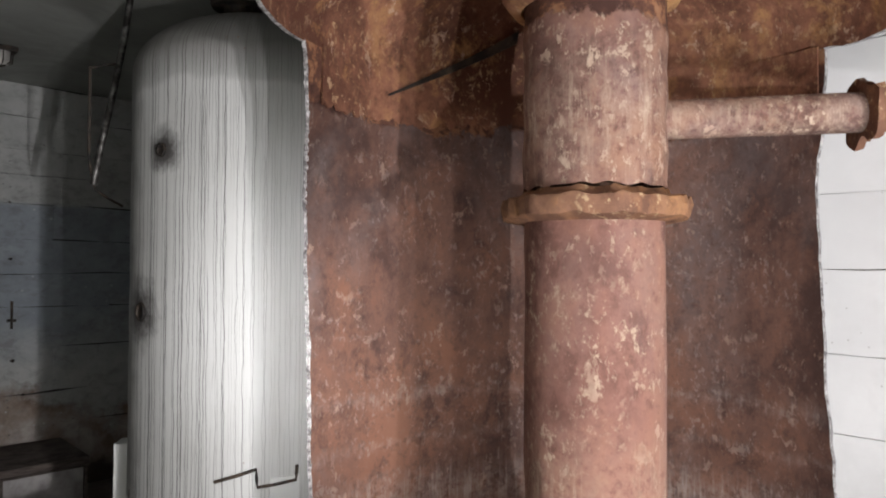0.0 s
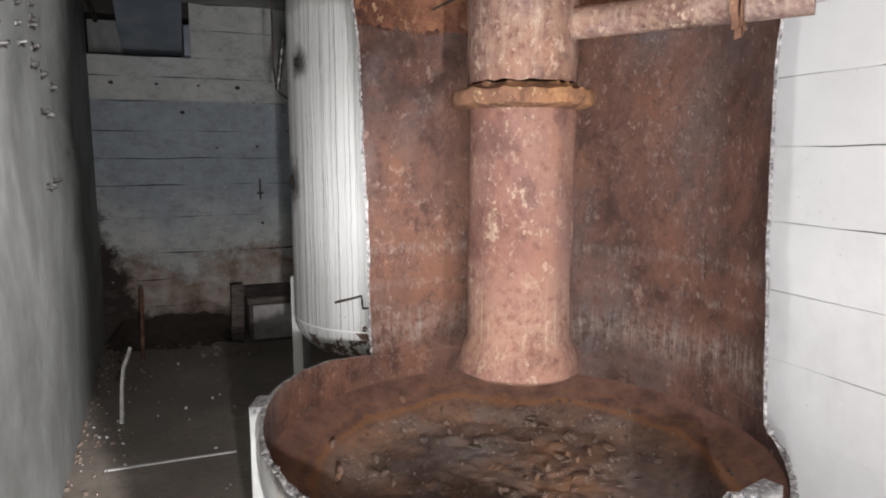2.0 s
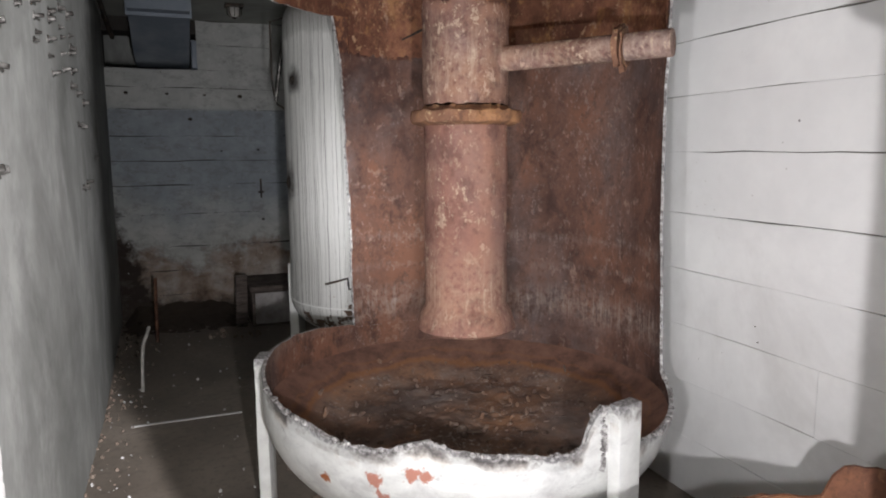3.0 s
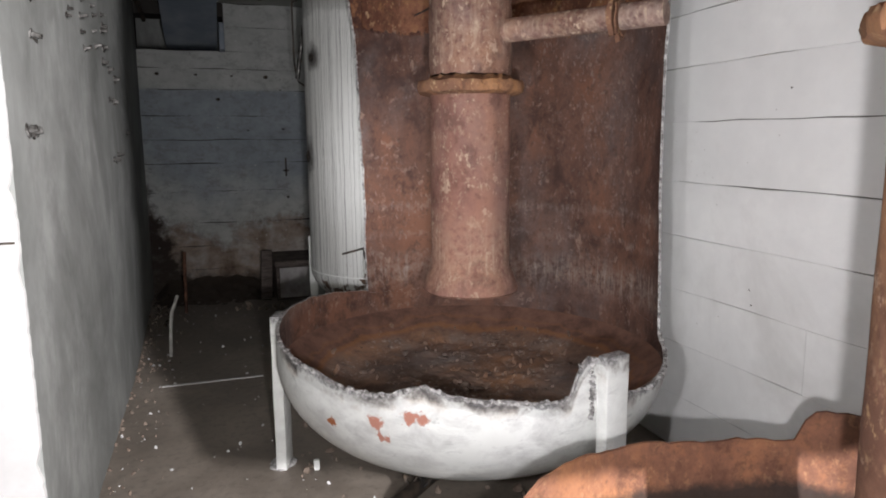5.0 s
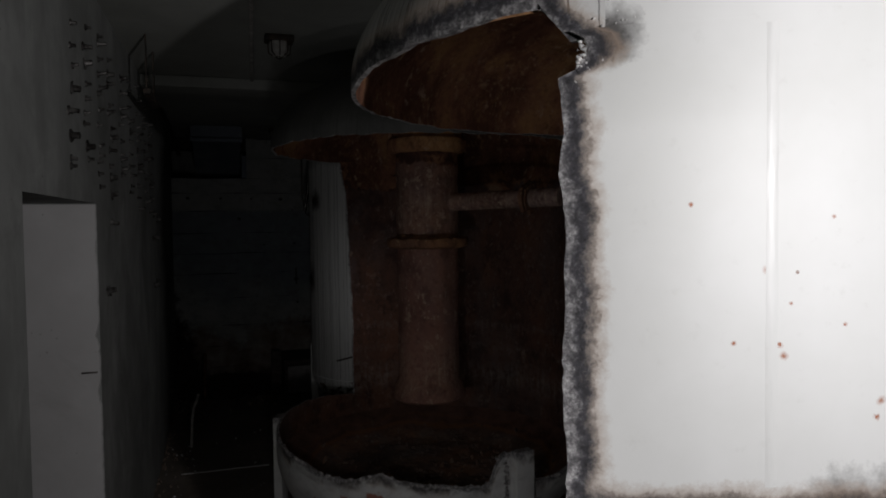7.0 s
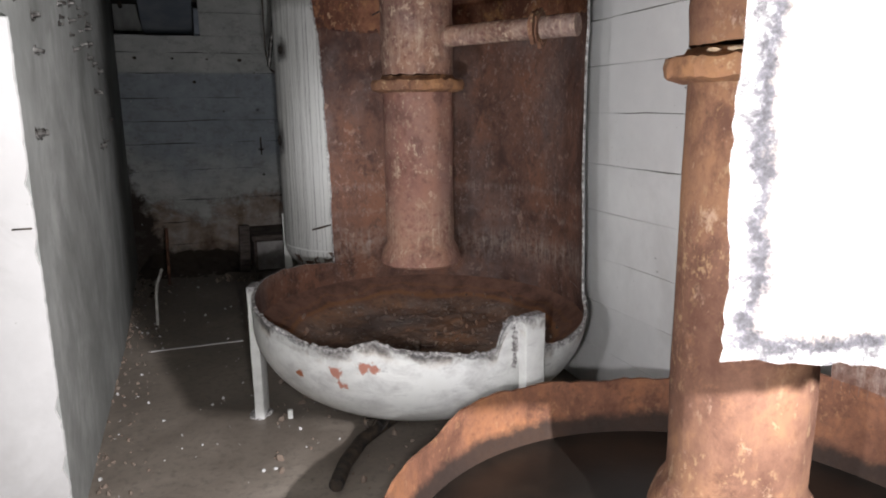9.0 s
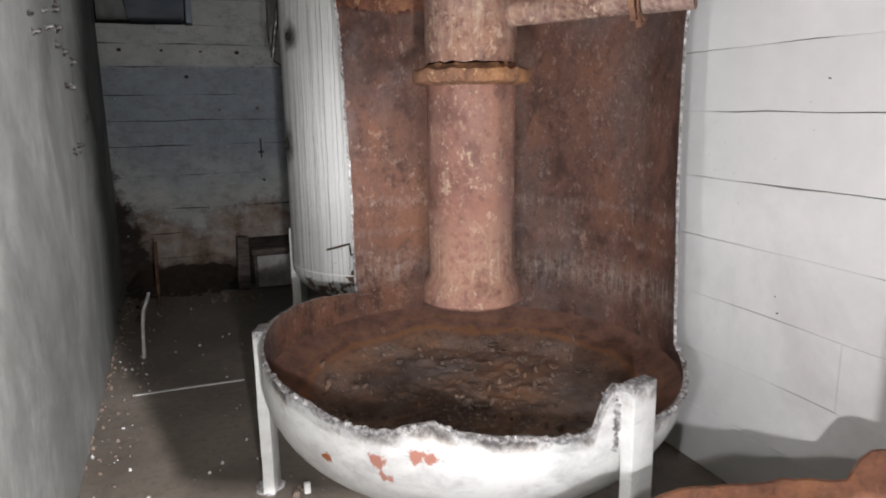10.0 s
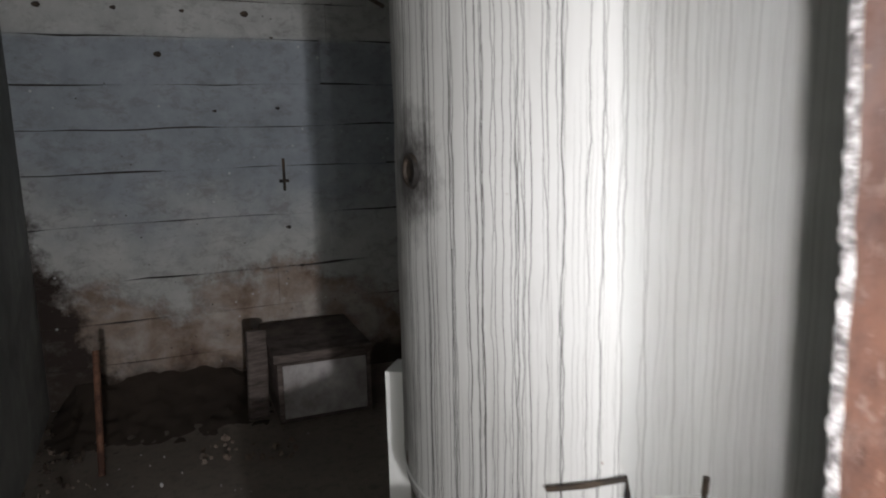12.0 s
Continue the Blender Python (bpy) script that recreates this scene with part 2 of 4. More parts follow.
floor_mat = floor_material()
joint_mat = concrete("dark_joint_dirt", (0.06, 0.055, 0.05), (0.04, 0.036, 0.032), (0.015, 0.013, 0.012), stain=0.5).m
joint_pale = concrete("grey_joint_dirt", (0.2, 0.195, 0.18), (0.12, 0.115, 0.1), (0.05, 0.045, 0.04), stain=0.6).m
dirt_mat = concrete("dark_dirt", (0.075, 0.058, 0.045), (0.05, 0.038, 0.03), (0.02, 0.016, 0.013), stain=0.5).m
rust_shell = rust("brown_shell_rust", (0.064, 0.035, 0.028), (0.14, 0.075, 0.055), (0.2, 0.098, 0.063), (0.34, 0.28, 0.245), (0.175, 0.15, 0.145), 0.42, 0.55, ((0.74, 0.11, 0.8), (1.06, 0.03, 0.4), (0.92, 0.02, 0.3)), 0.4, 1.9).m
rust_dome = rust("orange_dome_rust", (0.10, 0.042, 0.026), (0.26, 0.12, 0.072), (0.43, 0.235, 0.10), (0.54, 0.36, 0.19), None, 0.6, 0.9, (), 0.8).m
rust_pipe = rust("pinkish_pipe_rust", (0.12, 0.056, 0.043), (0.24, 0.122, 0.094), (0.30, 0.153, 0.105), (0.50, 0.39, 0.28), (0.22, 0.155, 0.14), 0.7, 0.5, ((0.95, 0.2, 0.5), (1.8, 0.2, 0.4)), 0.6).m
rust_pipe_upper = rust("mottled_pipe_rust", (0.09, 0.045, 0.036), (0.2, 0.108, 0.085), (0.28, 0.15, 0.1), (0.50, 0.39, 0.29), (0.32, 0.255, 0.245), 0.9, 0.7, ((1.8, 0.2, 0.5),), 0.9, 2.02).m
rust_flange = rust("orange_flange_rust", (0.11, 0.052, 0.034), (0.22, 0.115, 0.07), (0.35, 0.18, 0.085), (0.52, 0.38, 0.22), None, 1.0, 0.7).m
rust_pipe_near = rust("ochre_pipe_rust", (0.105, 0.05, 0.033), (0.195, 0.102, 0.066), (0.28, 0.148, 0.08), (0.42, 0.28, 0.15), None, 0.6, 0.7, (), 0.6).m
k = rust("orange_pan_rust", (0.085, 0.038, 0.024), (0.175, 0.08, 0.048), (0.28, 0.125, 0.06), (0.34, 0.19, 0.1), None, 0.5, 0.6)
tide = k.math("ADD", k.axis(2), k.math("MULTIPLY", k.math("SUBTRACT", k.noise(5, 7, 0.7), 0.5), 0.12))
k.color(k.mix(k.ramp(tide, [(0.425, 0.92), (0.455, 0.0)]), k.b.inputs["Base Color"].links[0].from_socket, (0.022, 0.016, 0.013)))
rust_pan = k.m
rust_debris = rust("scale_crumbs", (0.085, 0.06, 0.048), (0.19, 0.125, 0.092), (0.28, 0.155, 0.09), (0.36, 0.31, 0.27), (0.16, 0.14, 0.13), 0.7, 0.8).m
def tank_bed():
    """Grey-brown scale in the middle, an ochre tide ring, smooth red-brown rust on the slope round it."""
    k = rust("scale_debris", (0.09, 0.06, 0.048), (0.22, 0.138, 0.098), (0.31, 0.168, 0.095), (0.42, 0.37, 0.33), (0.24, 0.21, 0.195), 0.8, 0.7)
    c = k.b.inputs["Base Color"].links[0].from_socket
    v = k.n.new("ShaderNodeVectorMath")
    v.operation = "LENGTH"
    flat = k.n.new("ShaderNodeMapping")
    flat.inputs["Scale"].default_value, flat.inputs["Location"].default_value = (1, 1, 0), (-1.757, -1.12, 0)
    k.l.new(k.co, flat.inputs["Vector"])
    k.l.new(flat.outputs[0], v.inputs[0])
    wave = k.math("MULTIPLY", k.math("SUBTRACT", k.noise(4, 6, 0.65), 0.5), 0.16)
    far = k.math("ADD", v.outputs["Value"], wave)
    slope = k.ramp(k.noise(9, 8, 0.7, k.space((1, 1, 1), (3, 1, 7))), [(0.36, (0.10, 0.056, 0.043)), (0.5, (0.165, 0.09, 0.066)), (0.66, (0.215, 0.12, 0.085))])
    c = k.mix(k.ramp(far, [(0.6, 0.0), (0.65, 1.0)]), c, slope)
    for mid, half, amount in ((0.645, 0.022, 0.45), (0.70, 0.012, 0.2)):
        off = k.math("ABSOLUTE", k.math("SUBTRACT", far, mid))
        c = k.mix(k.math("MULTIPLY", k.ramp(off, [(half * 0.3, 1.0), (half, 0.0)]), amount), c, (0.34, 0.16, 0.06))
    k.color(c)
    return k.m


bed_mat = tank_bed()
rust_pale = rust("pale_packing", (0.22, 0.15, 0.1), (0.34, 0.25, 0.17), (0.42, 0.31, 0.2), (0.5, 0.42, 0.33)).m
k = Mat("black_sludge", 0.35, 0, 0.4)
k.color(k.ramp(k.noise(4, 6), [(0.4, (0.008, 0.007, 0.006)), (0.7, (0.022, 0.016, 0.012))])).bump(k.noise(14, 5), 0.2, 0.004)
sludge = k.m


RUST_DOTS = ((-113.1, 1.621, 0.002), (-111.7, 1.508, 0.003), (-111.3, 1.49, 0.002), (-116.6, 1.51, 0.0015), (-101, 1.394, 0.003), (-104.7, 1.537, 0.0018), (-100.5, 1.42, 0.002), (-106, 1.7, 0.0015), (-121, 1.72, 0.0012), (-110.5, 1.57, 0.0012))


def white_paint(name, streaks=0.0, chips=(), stains=(), centre=(0, 0), grime=0.0):
    """Old white paint on steel. streaks: thin dark runs down the side; stains: centres and sizes of sooty rings."""
    k = Mat(name, 0.55 if streaks else 0.42, 0, 0.3 if streaks else 0.5)
    big, fine = k.noise(2.0, 5, 0.6), k.noise(30, 6, 0.7)
    c = k.mix(k.ramp(big, [(0.35, 0.0), (0.7, 1.0)]), (0.68, 0.69, 0.66), (0.78, 0.79, 0.77))
    c = k.mix(k.math("MULTIPLY", k.ramp(fine, [(0.6, 0.0), (0.8, 1.0)]), 0.3), c, (0.5, 0.5, 0.46))
    if grime:
        dull = k.ramp(k.noise(7, 9, 0.72, k.space((1, 1, 1.6), (2, 4, 6)), 0.3), [(0.44, 0.0), (0.64, 1.0)])
        c = k.mix(k.math("MULTIPLY", dull, grime), c, (0.4, 0.395, 0.385))
        rub = k.ramp(k.noise(16, 8, 0.75, k.space((0.6, 0.6, 1.8), (8, 2, 3)), 0.4), [(0.58, 0.0), (0.68, 1.0)])
        c = k.mix(k.math("MULTIPLY", rub, grime * 0.8), c, (0.2, 0.195, 0.2))
    if streaks:
        c = k.mix(0.4, c, (0.48, 0.48, 0.46))
        veil = k.ramp(k.noise(9, 6, 0.65, k.space((1, 1, 0.12), (6, 2, 5)), 0.2), [(0.46, 0.0), (0.66, 1.0)])
        c = k.mix(k.math("MULTIPLY", veil, 0.22), c, (0.36, 0.355, 0.335))
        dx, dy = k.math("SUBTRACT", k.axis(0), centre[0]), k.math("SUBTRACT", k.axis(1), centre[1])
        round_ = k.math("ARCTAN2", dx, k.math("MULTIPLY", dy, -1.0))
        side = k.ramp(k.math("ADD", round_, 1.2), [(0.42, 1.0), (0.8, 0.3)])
        for scale, wide, wave, loc, lo, amount in ((11, 0.03, 0.014, (0, 0, 0), 0.34, 1.0), (17, 0.036, 0.018, (3, 5, 1), 0.4, 1.0), (29, 0.055, 0.014, (8, 1, 4), 0.43, 0.9), (47, 0.075, 0.012, (5, 3, 9), 0.48, 0.6)):
            sway = k.math("MULTIPLY", k.math("SUBTRACT", k.noise(5, 4, 0.65, k.space((1, 1, 1), loc)), 0.5), wave * 3)
            v = k.n.new("ShaderNodeTexVoronoi")
            v.voronoi_dimensions = "1D"
            v.inputs["Scale"].default_value = scale
            k.l.new(k.math("ADD", k.math("ADD", round_, sway), loc[0] * 1.7), v.inputs["W"])
            thick = k.noise(3, 4, 0.6, k.space((3, 3, 0.8), loc))
            run = k.ramp(k.math("SUBTRACT", v.outputs["Distance"], k.math("MULTIPLY", k.math("SUBTRACT", thick, 0.5), wide)), [(0.0, 1.0), (wide * 0.7, 0.6), (wide * 1.2, 0.0)])
            keep = k.ramp(k.noise(4, 4, 0.6, k.space((1, 1, 0.25), loc)), [(lo, 0.0), (lo + 0.09, 1.0)])
            c = k.mix(k.math("MULTIPLY", k.math("MULTIPLY", k.math("MULTIPLY", run, keep), side), streaks * amount), c, (0.035, 0.032, 0.03))
        faint = k.ramp(k.noise(34, 5, 0.7, k.space((1, 1, 0.02))), [(0.45, 0.0), (0.7, 1.0)])
        c = k.mix(k.math("MULTIPLY", k.math("MULTIPLY", faint, k.ramp(k.noise(3, 3), [(0.4, 0.2), (0.6, 1.0)])), 0.22), c, (0.38, 0.375, 0.35))
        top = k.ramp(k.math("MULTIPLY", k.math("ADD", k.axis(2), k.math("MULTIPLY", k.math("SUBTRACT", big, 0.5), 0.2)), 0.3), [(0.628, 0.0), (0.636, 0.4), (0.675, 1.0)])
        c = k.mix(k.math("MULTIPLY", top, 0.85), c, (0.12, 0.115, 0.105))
        # darker ragged area round the -x side and back, set by angle
        blackening = k.ramp(k.math("ADD", k.math("ADD", round_, 2.0), k.math("MULTIPLY", k.math("SUBTRACT", k.noise(6, 7, 0.7), 0.5), 0.5)), [(0.25, 1.0), (0.5, 0.0)])
        c = k.mix(k.math("MULTIPLY", blackening, 0.65), c, (0.11, 0.105, 0.095))
        foot = k.ramp(k.math("ADD", k.math("MULTIPLY", k.axis(2), 0.5), k.math("MULTIPLY", k.math("SUBTRACT", k.noise(9, 6), 0.5), 0.4)), [(0.255, 1.0), (0.262, 0.0)])
        c = k.mix(foot, c, (0.1, 0.065, 0.045))
    for p, size in stains:
        v = k.n.new("ShaderNodeVectorMath")
        v.operation = "DISTANCE"
        v.inputs[1].default_value = p
        k.l.new(k.co, v.inputs[0])
        r = k.math("ADD", v.outputs["Value"], k.math("MULTIPLY", k.math("SUBTRACT", k.noise(11, 8, 0.75), 0.5), size * 1.6))
        c = k.mix(k.ramp(r, [(size * 0.35, 0.92), (size, 0.0)]), c, (0.05, 0.045, 0.042))
    for p, size in chips:
        v = k.n.new("ShaderNodeVectorMath")
        v.operation = "DISTANCE"
        v.inputs[1].default_value = p
        k.l.new(k.co, v.inputs[0])
        r = k.math("ADD", v.outputs["Value"], k.math("MULTIPLY", k.math("SUBTRACT", k.noise(34, 9, 0.75), 0.5), min(0.16, size * 7)))
        c = k.mix(k.ramp(r, [(size * 1.25, 1.0), (size * 1.33, 0.0)]), c, (0.42, 0.19, 0.14) if size > 0.015 else (0.33, 0.10, 0.03))
    tiny = k.ramp(k.voronoi(19), [(0.0, 1.0), (0.045, 1.0), (0.06, 0.0)])
    keep = k.ramp(k.noise(4.0, 3), [(0.56, 0.0), (0.6, 1.0)])
    c = k.mix(k.math("MULTIPLY", tiny, keep), c, (0.2, 0.1, 0.055))
    k.color(c)
    k.bump(fine, 0.08, 0.002)
    return k


PLATE_R = [0.8 + 0.045 * max(0, (-108 - a) / 26) ** 1.6 for a, z, size in RUST_DOTS]
PLATE_CHIPS = tuple(((1.85 + r * math.cos(radians(a)), -0.78 + r * math.sin(radians(a)), z), 1.5 * size) for r, (a, z, size) in zip(PLATE_R, RUST_DOTS))
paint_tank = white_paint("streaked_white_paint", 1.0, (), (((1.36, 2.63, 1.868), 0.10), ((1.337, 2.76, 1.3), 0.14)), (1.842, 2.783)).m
paint_leg = white_paint("white_leg_paint").m
paint_post = burnt(white_paint("scorched_leg_paint", grime=0.35), 0.6, 0.8, True).m
paint_pan = burnt(white_paint("chipped_white_paint", 0.0, (((1.22, 0.55, 0.505), 0.02), ((1.25, 0.56, 0.455), 0.017), ((1.10, 0.70, 0.46), 0.014), ((1.31, 0.475, 0.54), 0.018), ((1.35, 0.455, 0.535), 0.018)), grime=0.6), 0.8, 0.9, True).m
paint_dome = burnt(white_paint("streaked_scorched_paint", 0.95, (), (), (1.85, -0.78))).m
paint_plate = white_paint("glossy_white_paint", 0.0, PLATE_CHIPS, (((1.665, -1.558, 1.24), 0.10), ((1.335, -1.393, 1.985), 0.07)))
paint_plate.b.inputs["Roughness"].default_value = 0.5
paint_plate = burnt(paint_plate, 0.75).m
k = white_paint("sooty_paint", 0.6, (), (), (1.757, 1.12))
k.color(k.mix(k.ramp(k.noise(3, 7, 0.7), [(0.3, 0.97), (0.7, 0.82)]), k.b.inputs["Base Color"].links[0].from_socket, (0.05, 0.05, 0.046)))
paint_sooty = k.m
k = Mat("flame_cut_slag", 0.55, 0.1, 0.5)
k.color(k.ramp(k.noise(45, 8, 0.75), [(0.36, (0.06, 0.055, 0.055)), (0.47, (0.2, 0.19, 0.185)), (0.56, (0.46, 0.45, 0.44)), (0.68, (0.72, 0.71, 0.69))])).bump(k.noise(45, 8, 0.75), 0.8, 0.006)
cut_edge = k.m
k = Mat("white_slag_spatter", 0.6, 0, 0.4)
k.color(k.ramp(k.noise(120, 4), [(0.4, (0.5, 0.49, 0.48)), (0.6, (0.82, 0.81, 0.79))])).bump(k.noise(160, 3), 0.5, 0.002)
spatter_mat = k.m
k = Mat("blue_grey_sheet_metal", 0.55, 0.2, 0.4)
k.color(k.mix(k.ramp(k.noise(3, 6), [(0.4, 0.0), (0.65, 1.0)]), (0.17, 0.2, 0.24), (0.26, 0.29, 0.33))).bump(k.noise(20, 5), 0.1, 0.002)
sheet_blue = k.m
k = Mat("dark_iron", 0.7, 0.5, 0.4)
k.color(k.ramp(k.noise(20, 6), [(0.4, (0.03, 0.028, 0.026)), (0.65, (0.1, 0.075, 0.055))])).bump(k.noise(60, 4), 0.3, 0.001)
iron_dark = k.m
k = Mat("zinc_stub", 0.45, 0.6, 0.5)
k.color(k.ramp(k.noise(30, 5), [(0.42, (0.035, 0.031, 0.028)), (0.72, (0.27, 0.265, 0.25))]))
zinc = k.m
k = Mat("grey_pvc", 0.5, 0, 0.4)
k.color(k.ramp(k.noise(15, 5), [(0.4, (0.3, 0.29, 0.27)), (0.65, (0.55, 0.54, 0.5))]))
pvc = k.m
k = Mat("brown_rod_rust", 0.8, 0.2, 0.3)
k.color(k.ramp(k.noise(18, 6), [(0.4, (0.07, 0.035, 0.025)), (0.65, (0.22, 0.11, 0.07))])).bump(k.noise(50, 4), 0.4, 0.002)
rod_rust = k.m
k = Mat("worn_box_wood", 0.8, 0, 0.3)
k.color(k.ramp(k.noise(9, 7, 0.65, k.space((1, 1, 6))), [(0.35, (0.06, 0.048, 0.042)), (0.65, (0.16, 0.13, 0.115))])).bump(k.noise(40, 5), 0.3, 0.002)
box_wood = k.m
k = Mat("dirty_white_panel", 0.7, 0, 0.3)
k.color(k.ramp(k.noise(5, 7, 0.65), [(0.35, (0.2, 0.185, 0.175)), (0.62, (0.44, 0.42, 0.41))])).bump(k.noise(30, 5), 0.2, 0.002)
box_panel = k.m


# ---- mesh helpers ----
def put(name, bm, mats, parent=None, label="", smooth=False):
    me = bpy.data.meshes.new(name)
    bmesh.ops.recalc_face_normals(bm, faces=bm.faces)
    bm.to_mesh(me)
    bm.free()
    for m in mats if isinstance(mats, (list, tuple)) else [mats]:
        me.materials.append(m)
    if smooth:
        me.shade_smooth()
        me.set_sharp_from_angle(angle=radians(40))
    ob = new(name, me)
    if parent:
        ob.parent = parent
        ob.matrix_parent_inverse = Matrix.Translation(-parent.location)
    if label:
        ob["label"] = label
    return ob


def part(name, bm, mats, parent, label="", smooth=True):
    return put(name, bm, mats, parent, label, smooth)


def empty(name, loc, label, category, group="", kind=""):
    e = new(name)
    e.location = loc
    e.empty_display_size = 0.1
    return tagged(e, label, category, group, kind)


def box(bm, lo, hi, bevel=0.0):
    r = bmesh.ops.create_cube(bm, size=1)
    vs = r["verts"]
    for v in vs:
        v.co = Vector([lo[i] + (v.co[i] + 0.5) * (hi[i] - lo[i]) for i in range(3)])
    if bevel:
        es = {e for v in vs for e in v.link_edges}
        bmesh.ops.bevel(bm, geom=list(es), offset=bevel, segments=2, affect="EDGES", profile=0.6)
    return vs


def cube_bm(lo, hi, bevel=0.0):
    bm = bmesh.new()
    box(bm, lo, hi, bevel)
    return bm


def lathe(bm, profile, c=(0, 0), n=64, wob=0.0, seed=0, closed=True):
    """Turn a profile of (radius, height) round the upright through c."""
    rows = []
    for r, z in profile:
        rows.append([bm.verts.new((c[0] + (r + wob * noise.noise((3 * math.cos(a) + seed, 3 * math.sin(a), 6 * z))) * math.cos(a),
                                   c[1] + (r + wob * noise.noise((3 * math.cos(a) + seed, 3 * math.sin(a), 6 * z))) * math.sin(a), z))
                     for a in [2 * math.pi * i / n for i in range(n)]])
    for a, b in zip(rows, rows[1:] + (rows[:1] if closed else [])):
        for i in range(n):
            bm.faces.new((a[i], a[(i + 1) % n], b[(i + 1) % n], b[i]))
    return rows


def tube(bm, points, r, n=10):
    """A rod along points."""
    rings = []
    for i, p in enumerate(points):
        p = Vector(p)
        d = (Vector(points[min(i + 1, len(points) - 1)]) - Vector(points[max(i - 1, 0)])).normalized()
        u = d.orthogonal().normalized() if i == 0 else (u - d * u.dot(d)).normalized()
        w = d.cross(u)
        rings.append([bm.verts.new(p + r * (math.cos(a) * u + math.sin(a) * w)) for a in [2 * math.pi * j / n for j in range(n)]])
    for a, b in zip(rings, rings[1:]):
        for j in range(n):
            bm.faces.new((a[j], a[(j + 1) % n], b[(j + 1) % n], b[j]))
    bm.faces.new(rings[0][::-1])
    bm.faces.new(rings[-1])


def shell(c, r, thick, start, stop, low, high, nu=96, nv=40, wob=0.0, flare=None):
    """Part of an upright cylinder of sheet steel: angles start(v) to stop(v), heights low(a) to high(a).
    Faces: 0 outside, 1 inside, 2 cut edges and the scorched band beside them."""
    bm = bmesh.new()
    cut = bm.verts.layers.float.new("cut")
    out, inn = [], []
    for j in range(nv + 1):
        v = j / nv
        ro, ri = [], []
        for i in range(nu + 1):
            u = i / nu
            a0, a1 = start(v), stop(v)
            a = a0 + u * (a1 - a0)
            z0, z1 = low(a), high(a)
            z = z0 + v * (z1 - z0)
            w = wob * noise.noise((2 * a / 30, z * 2.0, 5)) + (flare(a, v) if flare else 0)
            for lst, rr in ((ro, r + w), (ri, r - thick + w)):
                lst.append(bm.verts.new((c[0] + rr * math.cos(radians(a)), c[1] + rr * math.sin(radians(a)), z)))
                lst[-1][cut] = min(min(u, 1 - u) * radians(abs(a1 - a0)) * r, z - z0)
        out.append(ro), inn.append(ri)
    for j in range(nv):
        for i in range(nu):
            f = bm.faces.new((out[j][i], out[j][i + 1], out[j + 1][i + 1], out[j + 1][i]))
            f.material_index = 0
            f = bm.faces.new((inn[j][i], inn[j + 1][i], inn[j + 1][i + 1], inn[j][i + 1]))
            f.material_index = 1
    rim = []
    for i in range(nu):
        rim.append((out[0][i], inn[0][i], inn[0][i + 1], out[0][i + 1]))
        rim.append((out[nv][i + 1], inn[nv][i + 1], inn[nv][i], out[nv][i]))
    for j in range(nv):
        rim.append((out[j + 1][0], inn[j + 1][0], inn[j][0], out[j][0]))
        rim.append((out[j][nu], inn[j][nu], inn[j + 1][nu], out[j + 1][nu]))
    for q in rim:
        bm.faces.new(q).material_index = 2
    return bm


def jag(seed, freq, amp):
    return lambda s: amp * (noise.noise((s * freq, seed, 0.3)) + 0.5 * noise.noise((s * freq * 2.7, seed, 4.1)) + 0.3 * noise.noise((s * freq * 7.1, seed, 9.7)))


def hermite(table):
    """Linear through (x, y) rows, flat outside them."""
    xs, ys = [q[0] for q in table], [q[1] for q in table]
    return lambda x: float(np.interp(x, xs, ys))


def head(c, r, thick, zseam, depth, up, n=72, rim=None, m=22, free=None):
    """A dished tank end with inner and outer skin; rim(a): height of a ragged wall above the seam.
    Faces: 0 outside, 1 inside, 2 the cut rim."""
    bm = bmesh.new()
    s = 1 if up else -1
    cut = bm.verts.layers.float.new("cut")

    def skin(rr, dd):
        rows = []
        if rim:
            for f in (1.0, 0.5):
                rows.append([bm.verts.new((c[0] + rr * math.cos(a), c[1] + rr * math.sin(a), zseam - s * f * rim(math.degrees(a)))) for a in [2 * math.pi * i / n for i in range(n)]])
        for k in range(m):
            t = 0.5 * math.pi * k / m
            q = math.cos(t) ** 0.75
            rows.append([bm.verts.new((c[0] + rr * q * math.cos(a), c[1] + rr * q * math.sin(a), zseam + s * dd * math.sin(t))) for a in [2 * math.pi * i / n for i in range(n)]])
        tip = bm.verts.new((c[0], c[1], zseam + s * dd))
        for row in rows:
            for i, v in enumerate(row):
                v[cut] = s * (v.co.z - rows[0][i].co.z) + (0.0 if free is None else 0.4 * free(360 * i / n))
        tip[cut] = 1.0
        return rows, tip
    (o, to), (q, ti) = skin(r, depth), skin(r - thick, depth - thick)
    for rows, tip, mi in ((o, to, 0), (q, ti, 1)):
        for a, b in zip(rows, rows[1:]):
            for i in range(n):
                bm.faces.new((a[i], a[(i + 1) % n], b[(i + 1) % n], b[i])).material_index = mi
        for i in range(n):
            bm.faces.new((rows[-1][i], rows[-1][(i + 1) % n], tip)).material_index = mi
    for i in range(n):
        bm.faces.new((o[0][i], o[0][(i + 1) % n], q[0][(i + 1) % n], q[0][i])).material_index = 2
    return bm


# ---- the room ----
XL, XR, YB, YF, ZC = 0.273, 2.706, 5.236, -4.6, 2.62


def wall(name, lo, hi, mat, label, bevel=0.0):
    return tagged(put(name, cube_bm(lo, hi, bevel), mat), label, "wall", kind="structure")


